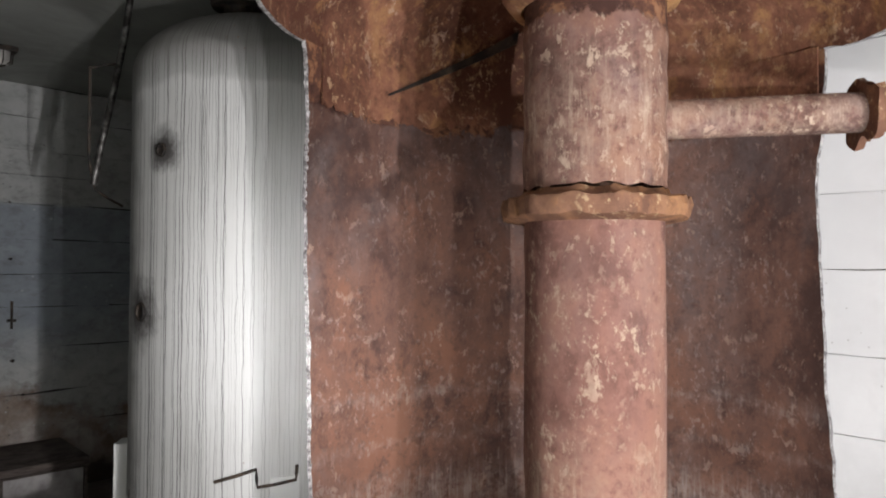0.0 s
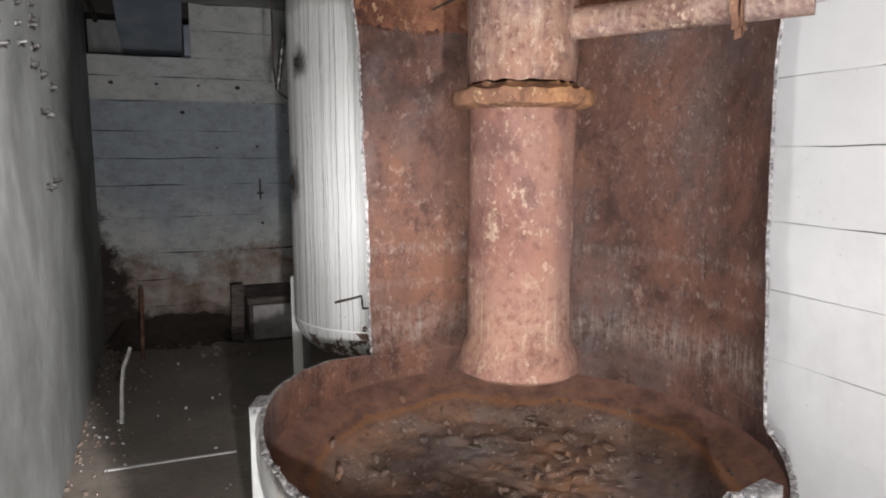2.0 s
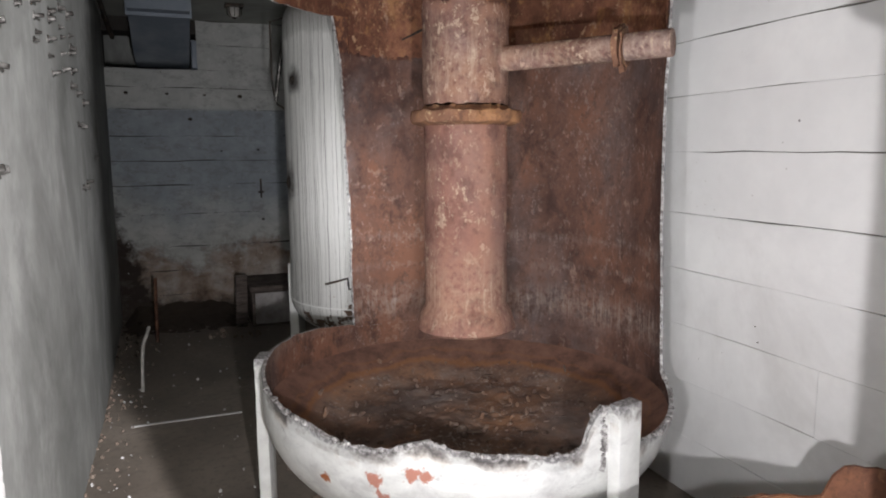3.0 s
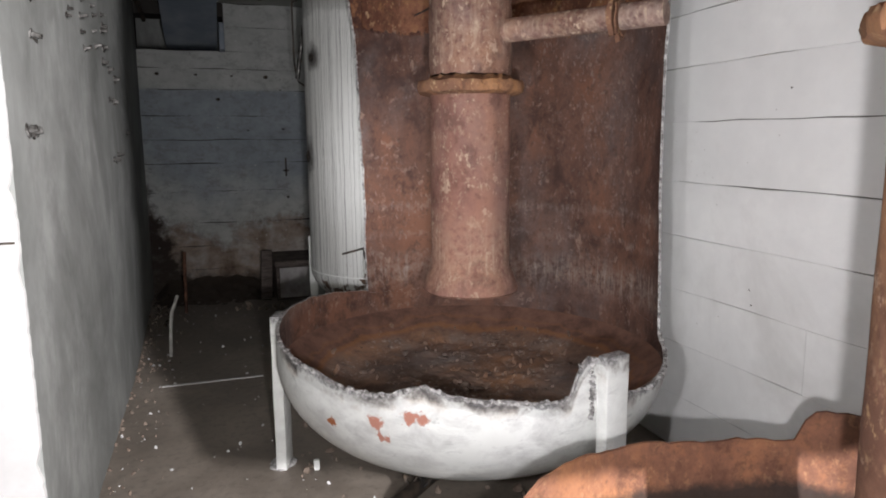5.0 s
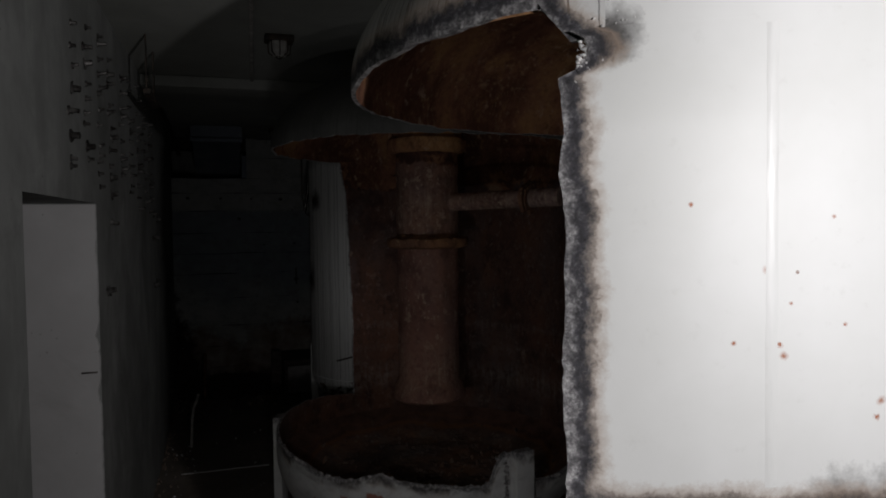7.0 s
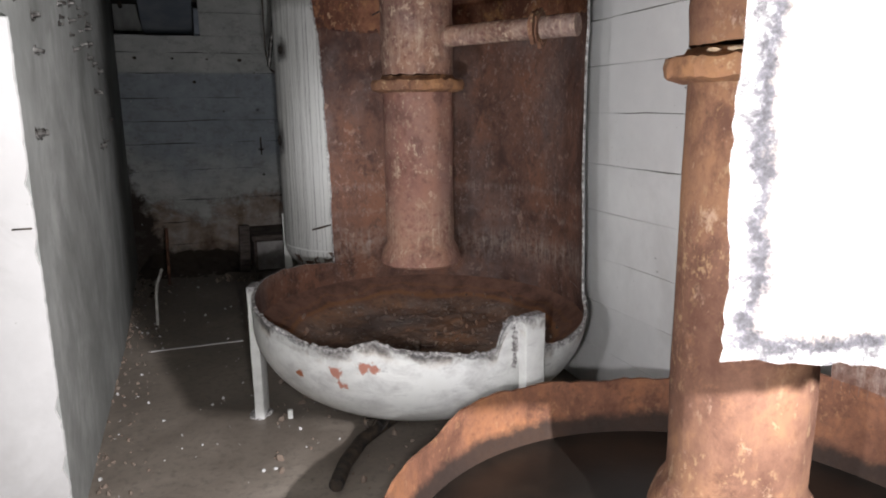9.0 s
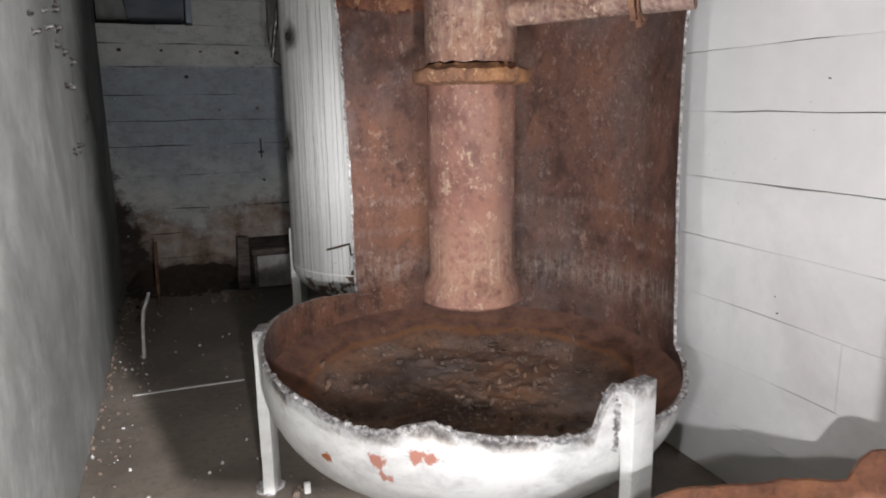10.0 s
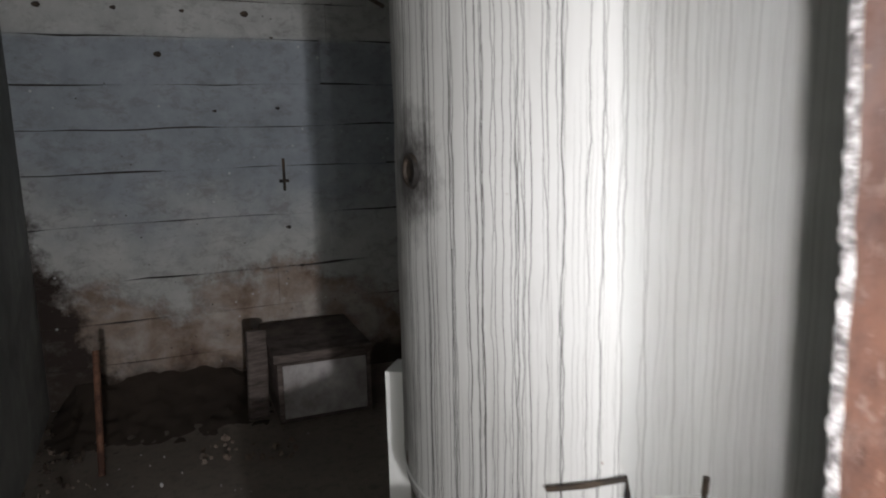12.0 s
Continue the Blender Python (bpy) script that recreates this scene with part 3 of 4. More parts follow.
floor = tagged(put("floor", cube_bm((-1.6, YF - 0.3, -0.2), (XR + 0.3, YB + 0.3, 0)), floor_mat), "damp dark brown concrete floor with dirt and grit", "floor", kind="structure")
ceiling = tagged(put("ceiling", cube_bm((-1.6, YF - 0.3, ZC), (XR + 0.3, YB + 0.3, ZC + 0.25)), ceiling_mat), "stained grey concrete ceiling", "ceiling", kind="structure")
DOOR_Y0, DOOR_Y1, DOOR_Z = -0.4, 0.603, 1.79
bm = cube_bm((-0.03, DOOR_Y1, 0), (XL, 2.8, ZC))
bm.verts.ensure_lookup_table()
for v in box(bm, (-0.03, 2.8, 0), (XL, YB + 0.011, ZC)):
    if v.co.y > 5 and v.co.x > 0.2:
        v.co.x = 0.212
wall_left = tagged(put("wall_left", bm, wall_grey), "bare grey concrete side wall with patches and steel stubs", "wall", kind="structure")
bm = cube_bm((-0.03, YF, 0), (XL, DOOR_Y0, ZC))
box(bm, (-0.03, DOOR_Y0 - 0.001, DOOR_Z), (XL, DOOR_Y1 + 0.001, ZC))
tagged(put("wall_left_near", bm, wall_grey), "bare grey concrete wall above and beside a doorway", "wall", kind="structure")
bm = bmesh.new()
rows = []
for j in range(181):
    z = (DOOR_Z - 0.004) * j / 180
    x = XL - 0.003 - 0.02 * max(0, noise.noise((z * 9, 2, 5)) - 0.05) - 0.007 * max(0, noise.noise((z * 31, 7, 1)))
    rows.append([bm.verts.new(p) for p in ((-0.025, DOOR_Y1 + 0.002, z), (-0.025, DOOR_Y1 - 0.008, z), (x, DOOR_Y1 - 0.008, z), (x + 0.004, DOOR_Y1 + 0.002, z))])
for p, q in zip(rows, rows[1:]):
    for i in range(4):
        bm.faces.new((p[i], p[(i + 1) % 4], q[(i + 1) % 4], q[i]))
bm.faces.new(rows[0])
bm.faces.new(rows[-1][::-1])
tagged(put("jamb", bm, jamb_mat), "light plastered doorway jamb with cracks and a broken edge", "wall", kind="structure")
wall("wall_side_room", (-1.6, YF, 0), (-1.45, YB, ZC), wall_grey, "grey wall of the dark side room")
wall_front = wall("wall_front", (-1.6, YF - 0.25, 0), (XR + 0.3, YF, ZC), wall_white_dull, "dull white concrete wall behind the walk")
wall_right = wall("wall_right", (XR + 0.012, YF, 0), (XR + 0.3, YB + 0.3, ZC), joint_pale, "white painted board-marked concrete wall")
DUCT = (0.2, 0.95, 2.2, 2.5)
bm = cube_bm((-1.6, YB + 0.012, 0), (XR + 0.012, YB + 0.3, DUCT[2]))
box(bm, (DUCT[1], YB + 0.012, DUCT[2]), (XR + 0.012, YB + 0.3, ZC))
box(bm, (-1.6, YB + 0.012, DUCT[2]), (DUCT[0], YB + 0.3, ZC))
box(bm, (DUCT[0], YB + 0.012, DUCT[3]), (DUCT[1], YB + 0.3, ZC))
wall_back = tagged(put("wall_back", bm, joint_mat), "board-marked concrete end wall with a blue-grey painted band", "wall", kind="structure")
wall("wall_recess", (-0.2, YB + 0.7, 1.9), (1.4, YB + 0.8, ZC), wall_grey, "dark back of the wall recess")

# ---- the tanks ----
def leg(c, r, ang, z0, z1, wide=0.11, deep=0.045):
    """A flat iron leg on a tank's side."""
    bm = cube_bm((r - 0.004, -wide / 2, z0), (r - 0.004 + deep, wide / 2, z1), 0.004)
    bmesh.ops.subdivide_edges(bm, edges=[e for e in bm.edges if abs(e.verts[0].co.z - e.verts[1].co.z) > 0.2], cuts=10)
    m = Matrix.Translation((c[0], c[1], 0)) @ Matrix.Rotation(radians(ang), 4, "Z")
    cut = bm.verts.layers.float.new("cut")
    for v in bm.verts:
        v[cut] = (z1 - v.co.z) * 0.5
        v.co += 0.0025 * noise.noise_vector(v.co * 12)
    bmesh.ops.transform(bm, matrix=m, verts=bm.verts)
    return bm


def flue(thing, c, r, zbell, zflange, ztop, mats, seed, bell=0.197):
    """A cast flue: bell foot, shaft, broken flange, and the upper length above a ragged joint."""
    main, rimmat, uppermat = mats
    bm = bmesh.new()
    prof = [(bell - 0.012, zbell), (bell, zbell + 0.01), (bell - 0.003, zbell + 0.022), (r + 0.019, zbell + 0.072), (r + 0.005, zbell + 0.094), (r, zbell + 0.108)]
    prof += [(r, zbell + 0.13 + k * (zflange - zbell - 0.15) / 14) for k in range(1, 15)]
    prof += [(r - 0.02, zflange - 0.02), (r - 0.02, zbell + 0.1), (bell - 0.03, zbell + 0.005)]
    lathe(bm, prof, c, 72, 0.004, seed)
    shaft = part("flue_pipe", bm, main, thing, "scaly reddish brown cast iron flue pipe")
    bm = bmesh.new()
    f, n = jag(seed, 2.2, 0.012), 96
    rows = []
    for r0, z0, rag in ((r - 0.015, zflange - 0.03, 0), (r + 0.014, zflange - 0.034, 0), (r + 0.05, zflange - 0.022, 1), (r + 0.056, zflange, 1), (r + 0.05, zflange + 0.018, 1), (r + 0.012, zflange + 0.026, 0), (r + 0.002, zflange + 0.038, 1), (r - 0.015, zflange + 0.038, 0)):
        row = []
        for i in range(n):
            a = 2 * math.pi * i / n
            w = noise.noise((4 * math.cos(a), 4 * math.sin(a), seed + 2))
            rr = r0 + rag * (f(3 * a) * 0.3 - 0.02 * max(0, w - 0.15) - 0.009 * max(0, noise.noise((9 * math.cos(a), 9 * math.sin(a), seed + 6))) + 0.006 * noise.noise((16 * math.cos(a), 16 * math.sin(a), seed + 20 * z0)))
            zz = z0 + rag * (0.009 * noise.noise((7 * math.cos(a), 7 * math.sin(a), seed)) + 0.007 * noise.noise((19 * math.cos(a), 19 * math.sin(a), seed + 3)))
            row.append(bm.verts.new((c[0] + rr * math.cos(a), c[1] + rr * math.sin(a), zz)))
        rows.append(row)
    for a, b in zip(rows, rows[1:] + rows[:1]):
        for i in range(n):
            bm.faces.new((a[i], a[(i + 1) % n], b[(i + 1) % n], b[i]))
    part("flange", bm, rimmat, shaft, "flaking orange rusted flange with a broken edge")
    bm = bmesh.new()
    rows = []
    for r0, z0 in [(r + 0.001, zflange + 0.043)] + [(r + 0.001 + (0.004 if k % 2 else 0), zflange + 0.06 + k * (ztop - zflange - 0.06) / 12) for k in range(13)] + [(r - 0.02, ztop), (r - 0.02, zflange + 0.06)]:
        first = z0 < zflange + 0.05
        rows.append([bm.verts.new((c[0] + (r0 + 0.003 * noise.noise((3 * math.cos(a), 3 * math.sin(a), 5 * z0 + seed))) * math.cos(a),
                                   c[1] + (r0 + 0.003 * noise.noise((3 * math.cos(a), 3 * math.sin(a), 5 * z0 + seed))) * math.sin(a),
                                   z0 + (0.008 * noise.noise((5 * math.cos(a), 5 * math.sin(a), seed)) if first else 0))) for a in [2 * math.pi * i / n for i in range(n)]])
    for a, b in zip(rows, rows[1:] + rows[:1]):
        for i in range(n):
            bm.faces.new((a[i], a[(i + 1) % n], b[(i + 1) % n], b[i]))
    part("upper_flue", bm, uppermat, thing, "rusted upper length of the flue with a ragged lower end")
    bm = bmesh.new()
    lathe(bm, [(r + 0.002, ztop - 0.36), (r + 0.03, ztop - 0.35), (r + 0.045, ztop - 0.33), (r + 0.045, ztop - 0.29), (r + 0.02, ztop - 0.27), (r + 0.03, ztop - 0.2), (r + 0.05, ztop - 0.05), (r + 0.002, ztop - 0.05)], c, 64, 0.012, seed + 3)
    part("collar", bm, rust_dome, thing, "ochre rusted collar under the dome")
    return shaft


# the cut-open tank in the middle
V1, R1 = (1.757, 1.12), 0.786
tank_open = empty("boiler_tank", (V1[0], V1[1], 0), "cut-open white steel boiler tank, rusty brown inside", "boiler")
RIM1 = hermite([(-180, 0.655), (-168, 0.645), (-152, 0.625), (-142, 0.597), (-131, 0.606), (-125, 0.63), (-121, 0.652), (-117, 0.625), (-112, 0.61), (-102, 0.598), (-90, 0.584), (-86.5, 0.6), (-84.5, 0.69), (-82, 0.712), (-71, 0.69), (-70, 0.56), (-58, 0.538), (-45, 0.548), (-25, 0.575), (-18, 0.62), (0, 0.63), (108, 0.63), (112, 0.655), (123, 0.668), (141, 0.68), (160, 0.676), (180, 0.655)])
f1 = jag(3, 0.16, 0.009)
ZS1 = 0.55
bm = head(V1, R1, 0.012, ZS1, 0.42, False, 220, lambda a: RIM1((a + 180) % 360 - 180) - ZS1 + f1(a))
part("tank_bottom", bm, [paint_pan, rust_shell, cut_edge], tank_open, "chipped white dished bottom with a ragged flame-cut rim")
l1 = jag(8, 3.0, 0.5)
EDGE_L = hermite([(0, 110.4), (0.2, 109.3), (0.35, 108.6), (0.44, 108.8), (0.47, 109.5), (0.7, 109.8), (0.85, 112), (1, 116.5)])


def FLARE1(a, v):
    """The cut sheet springs outwards at its free edge."""
    return 0.048 * max(0, (a - 82) / 27) ** 1.6 * float(np.interp(v, (0, 0.3, 0.7, 0.95), (0, 1, 1, 0)))


EDGE_R = hermite([(0, -22), (0.08, -20.5), (0.35, -18.5), (0.6, -17.2), (0.75, -16.2), (0.85, -18), (1, -19)])
r1 = jag(5, 3.0, 0.5)
bm = shell(V1, R1 - 0.001, 0.012, lambda v: EDGE_R(v) + r1(v * 4), lambda v: EDGE_L(v) + l1(v * 4), lambda a: 0.6, lambda a: 2.075, 110, 60, 0.006, FLARE1)
bead = bmesh.new()
for k in range(60):
    v = (k + 0.5) / 60
    a, rr, z = radians(EDGE_L(v) + l1(v * 4)), R1 - 0.006 + FLARE1(EDGE_L(v), v) + 0.004 * noise.noise((k * 0.7, 3, 3)), 0.6 + v * 1.475
    q = bmesh.ops.create_icosphere(bead, subdivisions=1, radius=0.008 + 0.004 * noise.noise((k * 1.3, 1, 1)))
    for w in q["verts"]:
        w.co = Vector((V1[0] + rr * math.cos(a), V1[1] + rr * math.sin(a), z)) + Vector((w.co.x * 0.9, w.co.y * 0.6, w.co.z * 1.6))
tagged(part("slag_bead", bead, cut_edge, tank_open, "lumpy silver-grey slag along the cut edge"), kind="stuff")
rear = part("shell", bm, [paint_leg, rust_shell, cut_edge], tank_open, "standing rear sheet of brown rusted steel")
f2 = jag(11, 0.25, 0.022)
bm = head(V1, R1, 0.012, 2.09, 0.36, True, 160, lambda a: 0.02 + 0.01 * f2(a) / 0.022)
part("dome", bm, [paint_sooty, rust_dome, cut_edge], tank_open, "dished tank top, streaked white outside and orange rust inside")
# ragged scale hanging from the dome seam on the rear sheet
bm = shell(V1, R1 - 0.014, 0.006, lambda v: -17.5, lambda v: 110.5, lambda a: 1.935 + f2(a * 2.2) + 0.02 * math.sin(a * 0.05), lambda a: 2.085, 260, 4)
part("scale_band", bm, [rust_dome, rust_dome, rust_dome], tank_open, "ragged band of thick orange scale under the dome seam")
# slag left along the flame-cut rim and beside the front leg
bead = bmesh.new()
q = random.Random(23)
spots = [(a + q.uniform(-0.3, 0.3), None) for a in np.arange(-178, -19, 0.75)] + [(-81.2 + q.uniform(-0.5, 0.5), 0.5 + 0.2 * q.random()) for _ in range(60)]
for a, z in spots:
    z = RIM1(a) + f1(a) - 0.002 if z is None else z
    size = q.uniform(0.004, 0.009) if q.random() < 0.75 else q.uniform(0.009, 0.014)
    w = bmesh.ops.create_icosphere(bead, subdivisions=1, radius=size)
    p = Vector((V1[0] + (R1 - 0.002) * math.cos(radians(a)), V1[1] + (R1 - 0.002) * math.sin(radians(a)), z))
    for v in w["verts"]:
        v.co = p + Vector((v.co.x, v.co.y, v.co.z * 0.8)) + 0.4 * size * noise.noise_vector(v.co * 90 + p * 30)
tagged(part("rim_slag", bead, cut_edge, tank_open, "lumpy pale slag along the cut rim"), kind="stuff")
for ang, top, wide in ((159.5, 0.675, 0.11), (-76, 0.715, 0.095), (41, 0.62, 0.11)):
    part("leg", leg(V1, R1, ang, 0.0, top, wide), paint_post, tank_open, "white painted flat iron leg, scorched where it was cut")
flue(tank_open, (1.769, 1.141), 0.16, 0.775, 1.60, 2.42, (rust_pipe, rust_flange, rust_pipe_upper), 1)
# dark strip on the sheet under the dome, for a torn gap's black
bm = bmesh.new()
rows = []
for i in range(25):
    s = i / 24
    a, z = radians(90 - 35 * s), 1.995 + 0.235 * s
    half = 0.003 + 0.02 * s * (1 - 0.3 * s)
    row = []
    for zz in (z + half, z - half):
        sn = max(0.0, (zz - 2.09) / 0.348)
        rr = (R1 - 0.012) * math.cos(math.asin(min(sn, 0.99))) ** 0.75 - 0.016
        row.append(((rr, a, zz)))
    rows.append([bm.verts.new((V1[0] + (r + k) * math.cos(q), V1[1] + (r + k) * math.sin(q), z2)) for r, q, z2 in row for k in (0.0, 0.01)])
for a, c in zip(rows, rows[1:]):
    for i, j in ((0, 1), (1, 3), (3, 2), (2, 0)):
        bm.faces.new((a[i], a[j], c[j], c[i]))
part("gap_strip", bm, iron_dark, tank_open, "dark strip laid on the rusted sheet for the black of a torn gap")
# branch pipe with its flange
d = Vector((0.378, -0.466, 0.01)).normalized()
o = Vector((1.769, 1.141, 1.802))
bm = bmesh.new()
tube(bm, [o + d * s for s in (0.13, 0.25, 0.38, 0.5, 0.62, 0.76)], 0.045, 24)
branch = part("branch_pipe", bm, rust_pipe_upper, tank_open, "thin rusted branch pipe with a pale collar")
bm = bmesh.new()
for s0, s1, rr in ((0.58, 0.596, 0.086), (0.6, 0.607, 0.07)):
    tube(bm, [o + d * s0, o + d * s1], rr, 40)
for v in bm.verts:
    off = v.co - o - d * d.dot(v.co - o)
    v.co -= off * max(0, noise.noise(v.co * 14 + Vector((3, 1, 2))) - 0.05) * 0.9
    v.co += 0.007 * noise.noise_vector(v.co * 25)
part("flange", bm, rust_flange, branch, "rust-eaten pair of small flanges")
# scale and debris in the bottom
bm = bmesh.new()
n, m = 110, 44
rows = []
for j in range(m + 1):
    rr = 0.775 * j / m
    row = []
    for i in range(n):
        a = 2 * math.pi * i / n
        p = Vector((rr * math.cos(a), rr * math.sin(a), 0))
        lump = max(0, noise.fractal(p * 7 + Vector((5, 2, 0)), 0.9, 2.1, 5))
        crag = noise.noise(p * 3.1 + Vector((1, 9, 0)))
        calm = max(0.12, min(1.0, (0.64 - rr) / 0.08))
        h = 0.395 + calm * (0.014 * lump + 0.01 * crag + 0.006 * noise.noise(p * 16) + 0.006 * noise.noise(p * 41) - 0.02 * max(0, 0.12 - abs(noise.noise(p * 4 + Vector((7, 3, 0))))) * 8 * max(0, noise.noise(p * 2.2 + Vector((2, 8, 0))))) + 0.1 * max(0, (rr - 0.50) / 0.225) ** 1.4
        row.append(bm.verts.new((V1[0] + p.x, V1[1] + p.y, h)))
    rows.append(row)
for a, b in zip(rows[1:], rows[2:]):
    for i in range(n):
        bm.faces.new((a[i], a[(i + 1) % n], b[(i + 1) % n], b[i]))
bm.faces.new(rows[1])
for v in rows[0]:
    bm.verts.remove(v)
tagged(put("scale_debris", bm, bed_mat, smooth=True), "bed of cracked rust scale and dirt lying in the tank bottom", "debris", kind="stuff")
rnd = random.Random(4)
bm = bmesh.new()
for _ in range(240):
    a, rr = rnd.uniform(0, 6.28), 0.66 * math.sqrt(rnd.random())
    s = rnd.choice((0.004, 0.005, 0.006, 0.008, 0.012, 0.018))
    r = bmesh.ops.create_icosphere(bm, subdivisions=1, radius=s)
    t = Matrix.Translation((V1[0] + rr * math.cos(a), V1[1] + rr * math.sin(a), 0.408 + 0.09 * max(0, (rr - 0.5) / 0.2))) @ Euler((rnd.random() * 3, rnd.random() * 3, rnd.random() * 3)).to_matrix().to_4x4() @ Matrix.Diagonal((1, rnd.uniform(0.5, 1), rnd.uniform(0.3, 0.7), 1))
    for v in r["verts"]:
        v.co += s * 0.4 * noise.noise_vector(v.co * 60 + Vector((a * 9, rr * 20, 0)))
    bmesh.ops.transform(bm, matrix=t, verts=r["verts"])
for _ in range(46):
    a, rr = rnd.uniform(0, 6.28), 0.6 * math.sqrt(rnd.random())
    s = rnd.uniform(0.012, 0.032)
    r = bmesh.ops.create_icosphere(bm, subdivisions=2, radius=s)
    for v in r["verts"]:
        v.co += s * 0.45 * noise.noise_vector(v.co * 32 + Vector((a * 9, rr * 20, 0)))
    tm = Matrix.Translation((V1[0] + rr * math.cos(a), V1[1] + rr * math.sin(a), 0.406)) @ Euler((rnd.uniform(-0.3, 0.3), rnd.uniform(-0.3, 0.3), rnd.random() * 6)).to_matrix().to_4x4() @ Matrix.Diagonal((1, rnd.uniform(0.6, 1), 0.22, 1))
    bmesh.ops.transform(bm, matrix=tm, verts=r["verts"])
tagged(put("scale_flakes", bm, rust_debris), "loose flakes and crumbs of rust scale", "debris", kind="stuff")

# the nearer cut-open tank
V2, R2 = (1.85, -0.78), 0.8
tank_near = empty("boiler_tank", (V2[0], V2[1], 0), "cut-open boiler tank with bright white plate and rusty inside", "boiler")
RIM2 = hermite([(-180, 0.56), (-140, 0.5), (-60, 0.5), (-50, 0.6), (23, 0.66), (57, 0.655), (59, 0.57), (80, 0.56), (95, 0.577), (116, 0.575), (125, 0.53), (150, 0.53), (168, 0.55), (174, 0.6), (180, 0.56)])
f3 = jag(21, 0.16, 0.008)
bm = head(V2, R2, 0.012, 0.5, 0.4, False, 200, lambda a: RIM2((a + 180) % 360 - 180) - 0.5 + f3(a))
part("tank_bottom", bm, [paint_leg, rust_pan, rust_pan, cut_edge], tank_near, "orange rusted dished bottom")
bm = bmesh.new()
bmesh.ops.create_circle(bm, cap_ends=True, segments=96, radius=0.772)
bmesh.ops.translate(bm, vec=(V2[0], V2[1], 0.385), verts=bm.verts)
tagged(put("sludge", bm, sludge), "black oily sludge lying in the tank bottom", "sludge", kind="stuff")
f4, f5 = jag(31, 0.5, 0.008), jag(33, 3.0, 0.55)
LOW2 = hermite([(-180, 1.232), (-62, 1.232), (-60, 0.62), (30, 0.62)])


def FLARE2(a, v):
    """The cut plate springs outwards at its free edge."""
    return 0.045 * max(0, (-108 - a) / 26) ** 1.6 * float(np.interp(v, (0, 0.8, 1), (1, 1, 0.2)))


def EDGE2(v):
    """The free edge, with a round bite burnt out of its upper corner."""
    return -134.0 - 1.6 * max(0, v - 0.8) / 0.2 + f5(v * 4) + 3.6 * math.sqrt(max(0, 1 - ((v - 0.955) / 0.05) ** 2))


bm = shell(V2, R2, 0.012, EDGE2, lambda v: 24 + f5(v * 4 + 9), lambda a: LOW2(a) + f4(a), lambda a: 2.0 if a < -60 else 2.05, 200, 60, 0.0, FLARE2)
part("shell", bm, [paint_plate, rust_shell, cut_edge], tank_near, "bright white outer plate with scorched flame-cut edges")
SEAM_A = -112.6
bm = bmesh.new()
rows = []
for j in range(61):
    z = 1.29 + 0.7 * j / 60
    rows.append([])
    for i in range(9):
        u = i / 4 - 1
        a = radians(SEAM_A + 0.8 * u)
        rr = R2 - 0.0004 + FLARE2(SEAM_A + 0.8 * u, (z - 1.232) / 0.768) + 0.0013 * math.cos(0.5 * math.pi * u) * (1 + 0.3 * noise.noise((u * 2, z * 30, 3)) + 0.4 * noise.noise((u * 5, z * 110, 6)))
        rows[-1].append(bm.verts.new((V2[0] + rr * math.cos(a), V2[1] + rr * math.sin(a), z)))
for p, q in zip(rows, rows[1:]):
    for i in range(8):
        bm.faces.new((p[i], p[i + 1], q[i + 1], q[i]))
part("weld_seam", bm, paint_leg, tank_near, "faint upright weld under the paint")
bm = bmesh.new()
q = random.Random(51)
for _ in range(520):
    t = q.random()
    a, z = -132 + 9 * t ** 2.2 + q.gauss(0, 0.6), 1.945 + 0.03 * t + q.gauss(0, 0.02)
    size = q.uniform(0.001, 0.0045) * (1.15 - t)
    w = bmesh.ops.create_icosphere(bm, subdivisions=1, radius=size)
    c = radians(a)
    rr = R2 + FLARE2(a, (z - 1.232) / 0.753) if z < 1.985 else R2 + 0.001
    for v in w["verts"]:
        v.co = Vector((V2[0] + rr * math.cos(c), V2[1] + rr * math.sin(c), z)) + v.co * 0.8 + 0.4 * size * noise.noise_vector(v.co * 200 + Vector((a, z, 0)))
tagged(part("slag_spatter", bm, spatter_mat, tank_near, "pale spattered slag beside the burnt corner"), kind="stuff")
f6 = jag(41, 0.12, 0.014)
FREE2 = hermite([(0, 1), (22, 1), (26, 0), (226, 0), (232, 0.2), (240, 1), (360, 1)])
RIMD2 = hermite([(-180, 0.02), (-150, 0.0), (-138, -0.015), (-134, 0.06), (24, 0.06), (30, 0.02), (180, 0.02)])
bm = head(V2, R2 - 0.001, 0.012, 2.045, 0.37, True, 180, lambda a: RIMD2((a + 180) % 360 - 180) + (0.1 if -130 < (a + 180) % 360 - 180 < 24 else 0.6) * f6(a), 22, FREE2)
for f in bm.faces:
    m = f.calc_center_median()
    if f.material_index == 0 and -131 < math.degrees(math.atan2(m.y - V2[1], m.x - V2[0])) < 24:
        f.material_index = 3
part("dome", bm, [paint_dome, rust_dome, cut_edge, paint_plate], tank_near, "streaked dished tank top with a scorched rim")
flue(tank_near, (1.92, -0.76), 0.157, 0.52, 1.575, 2.38, (rust_pipe_near, rust_flange, rust_pipe_near), 5)
bm = bmesh.new()
q = random.Random(61)
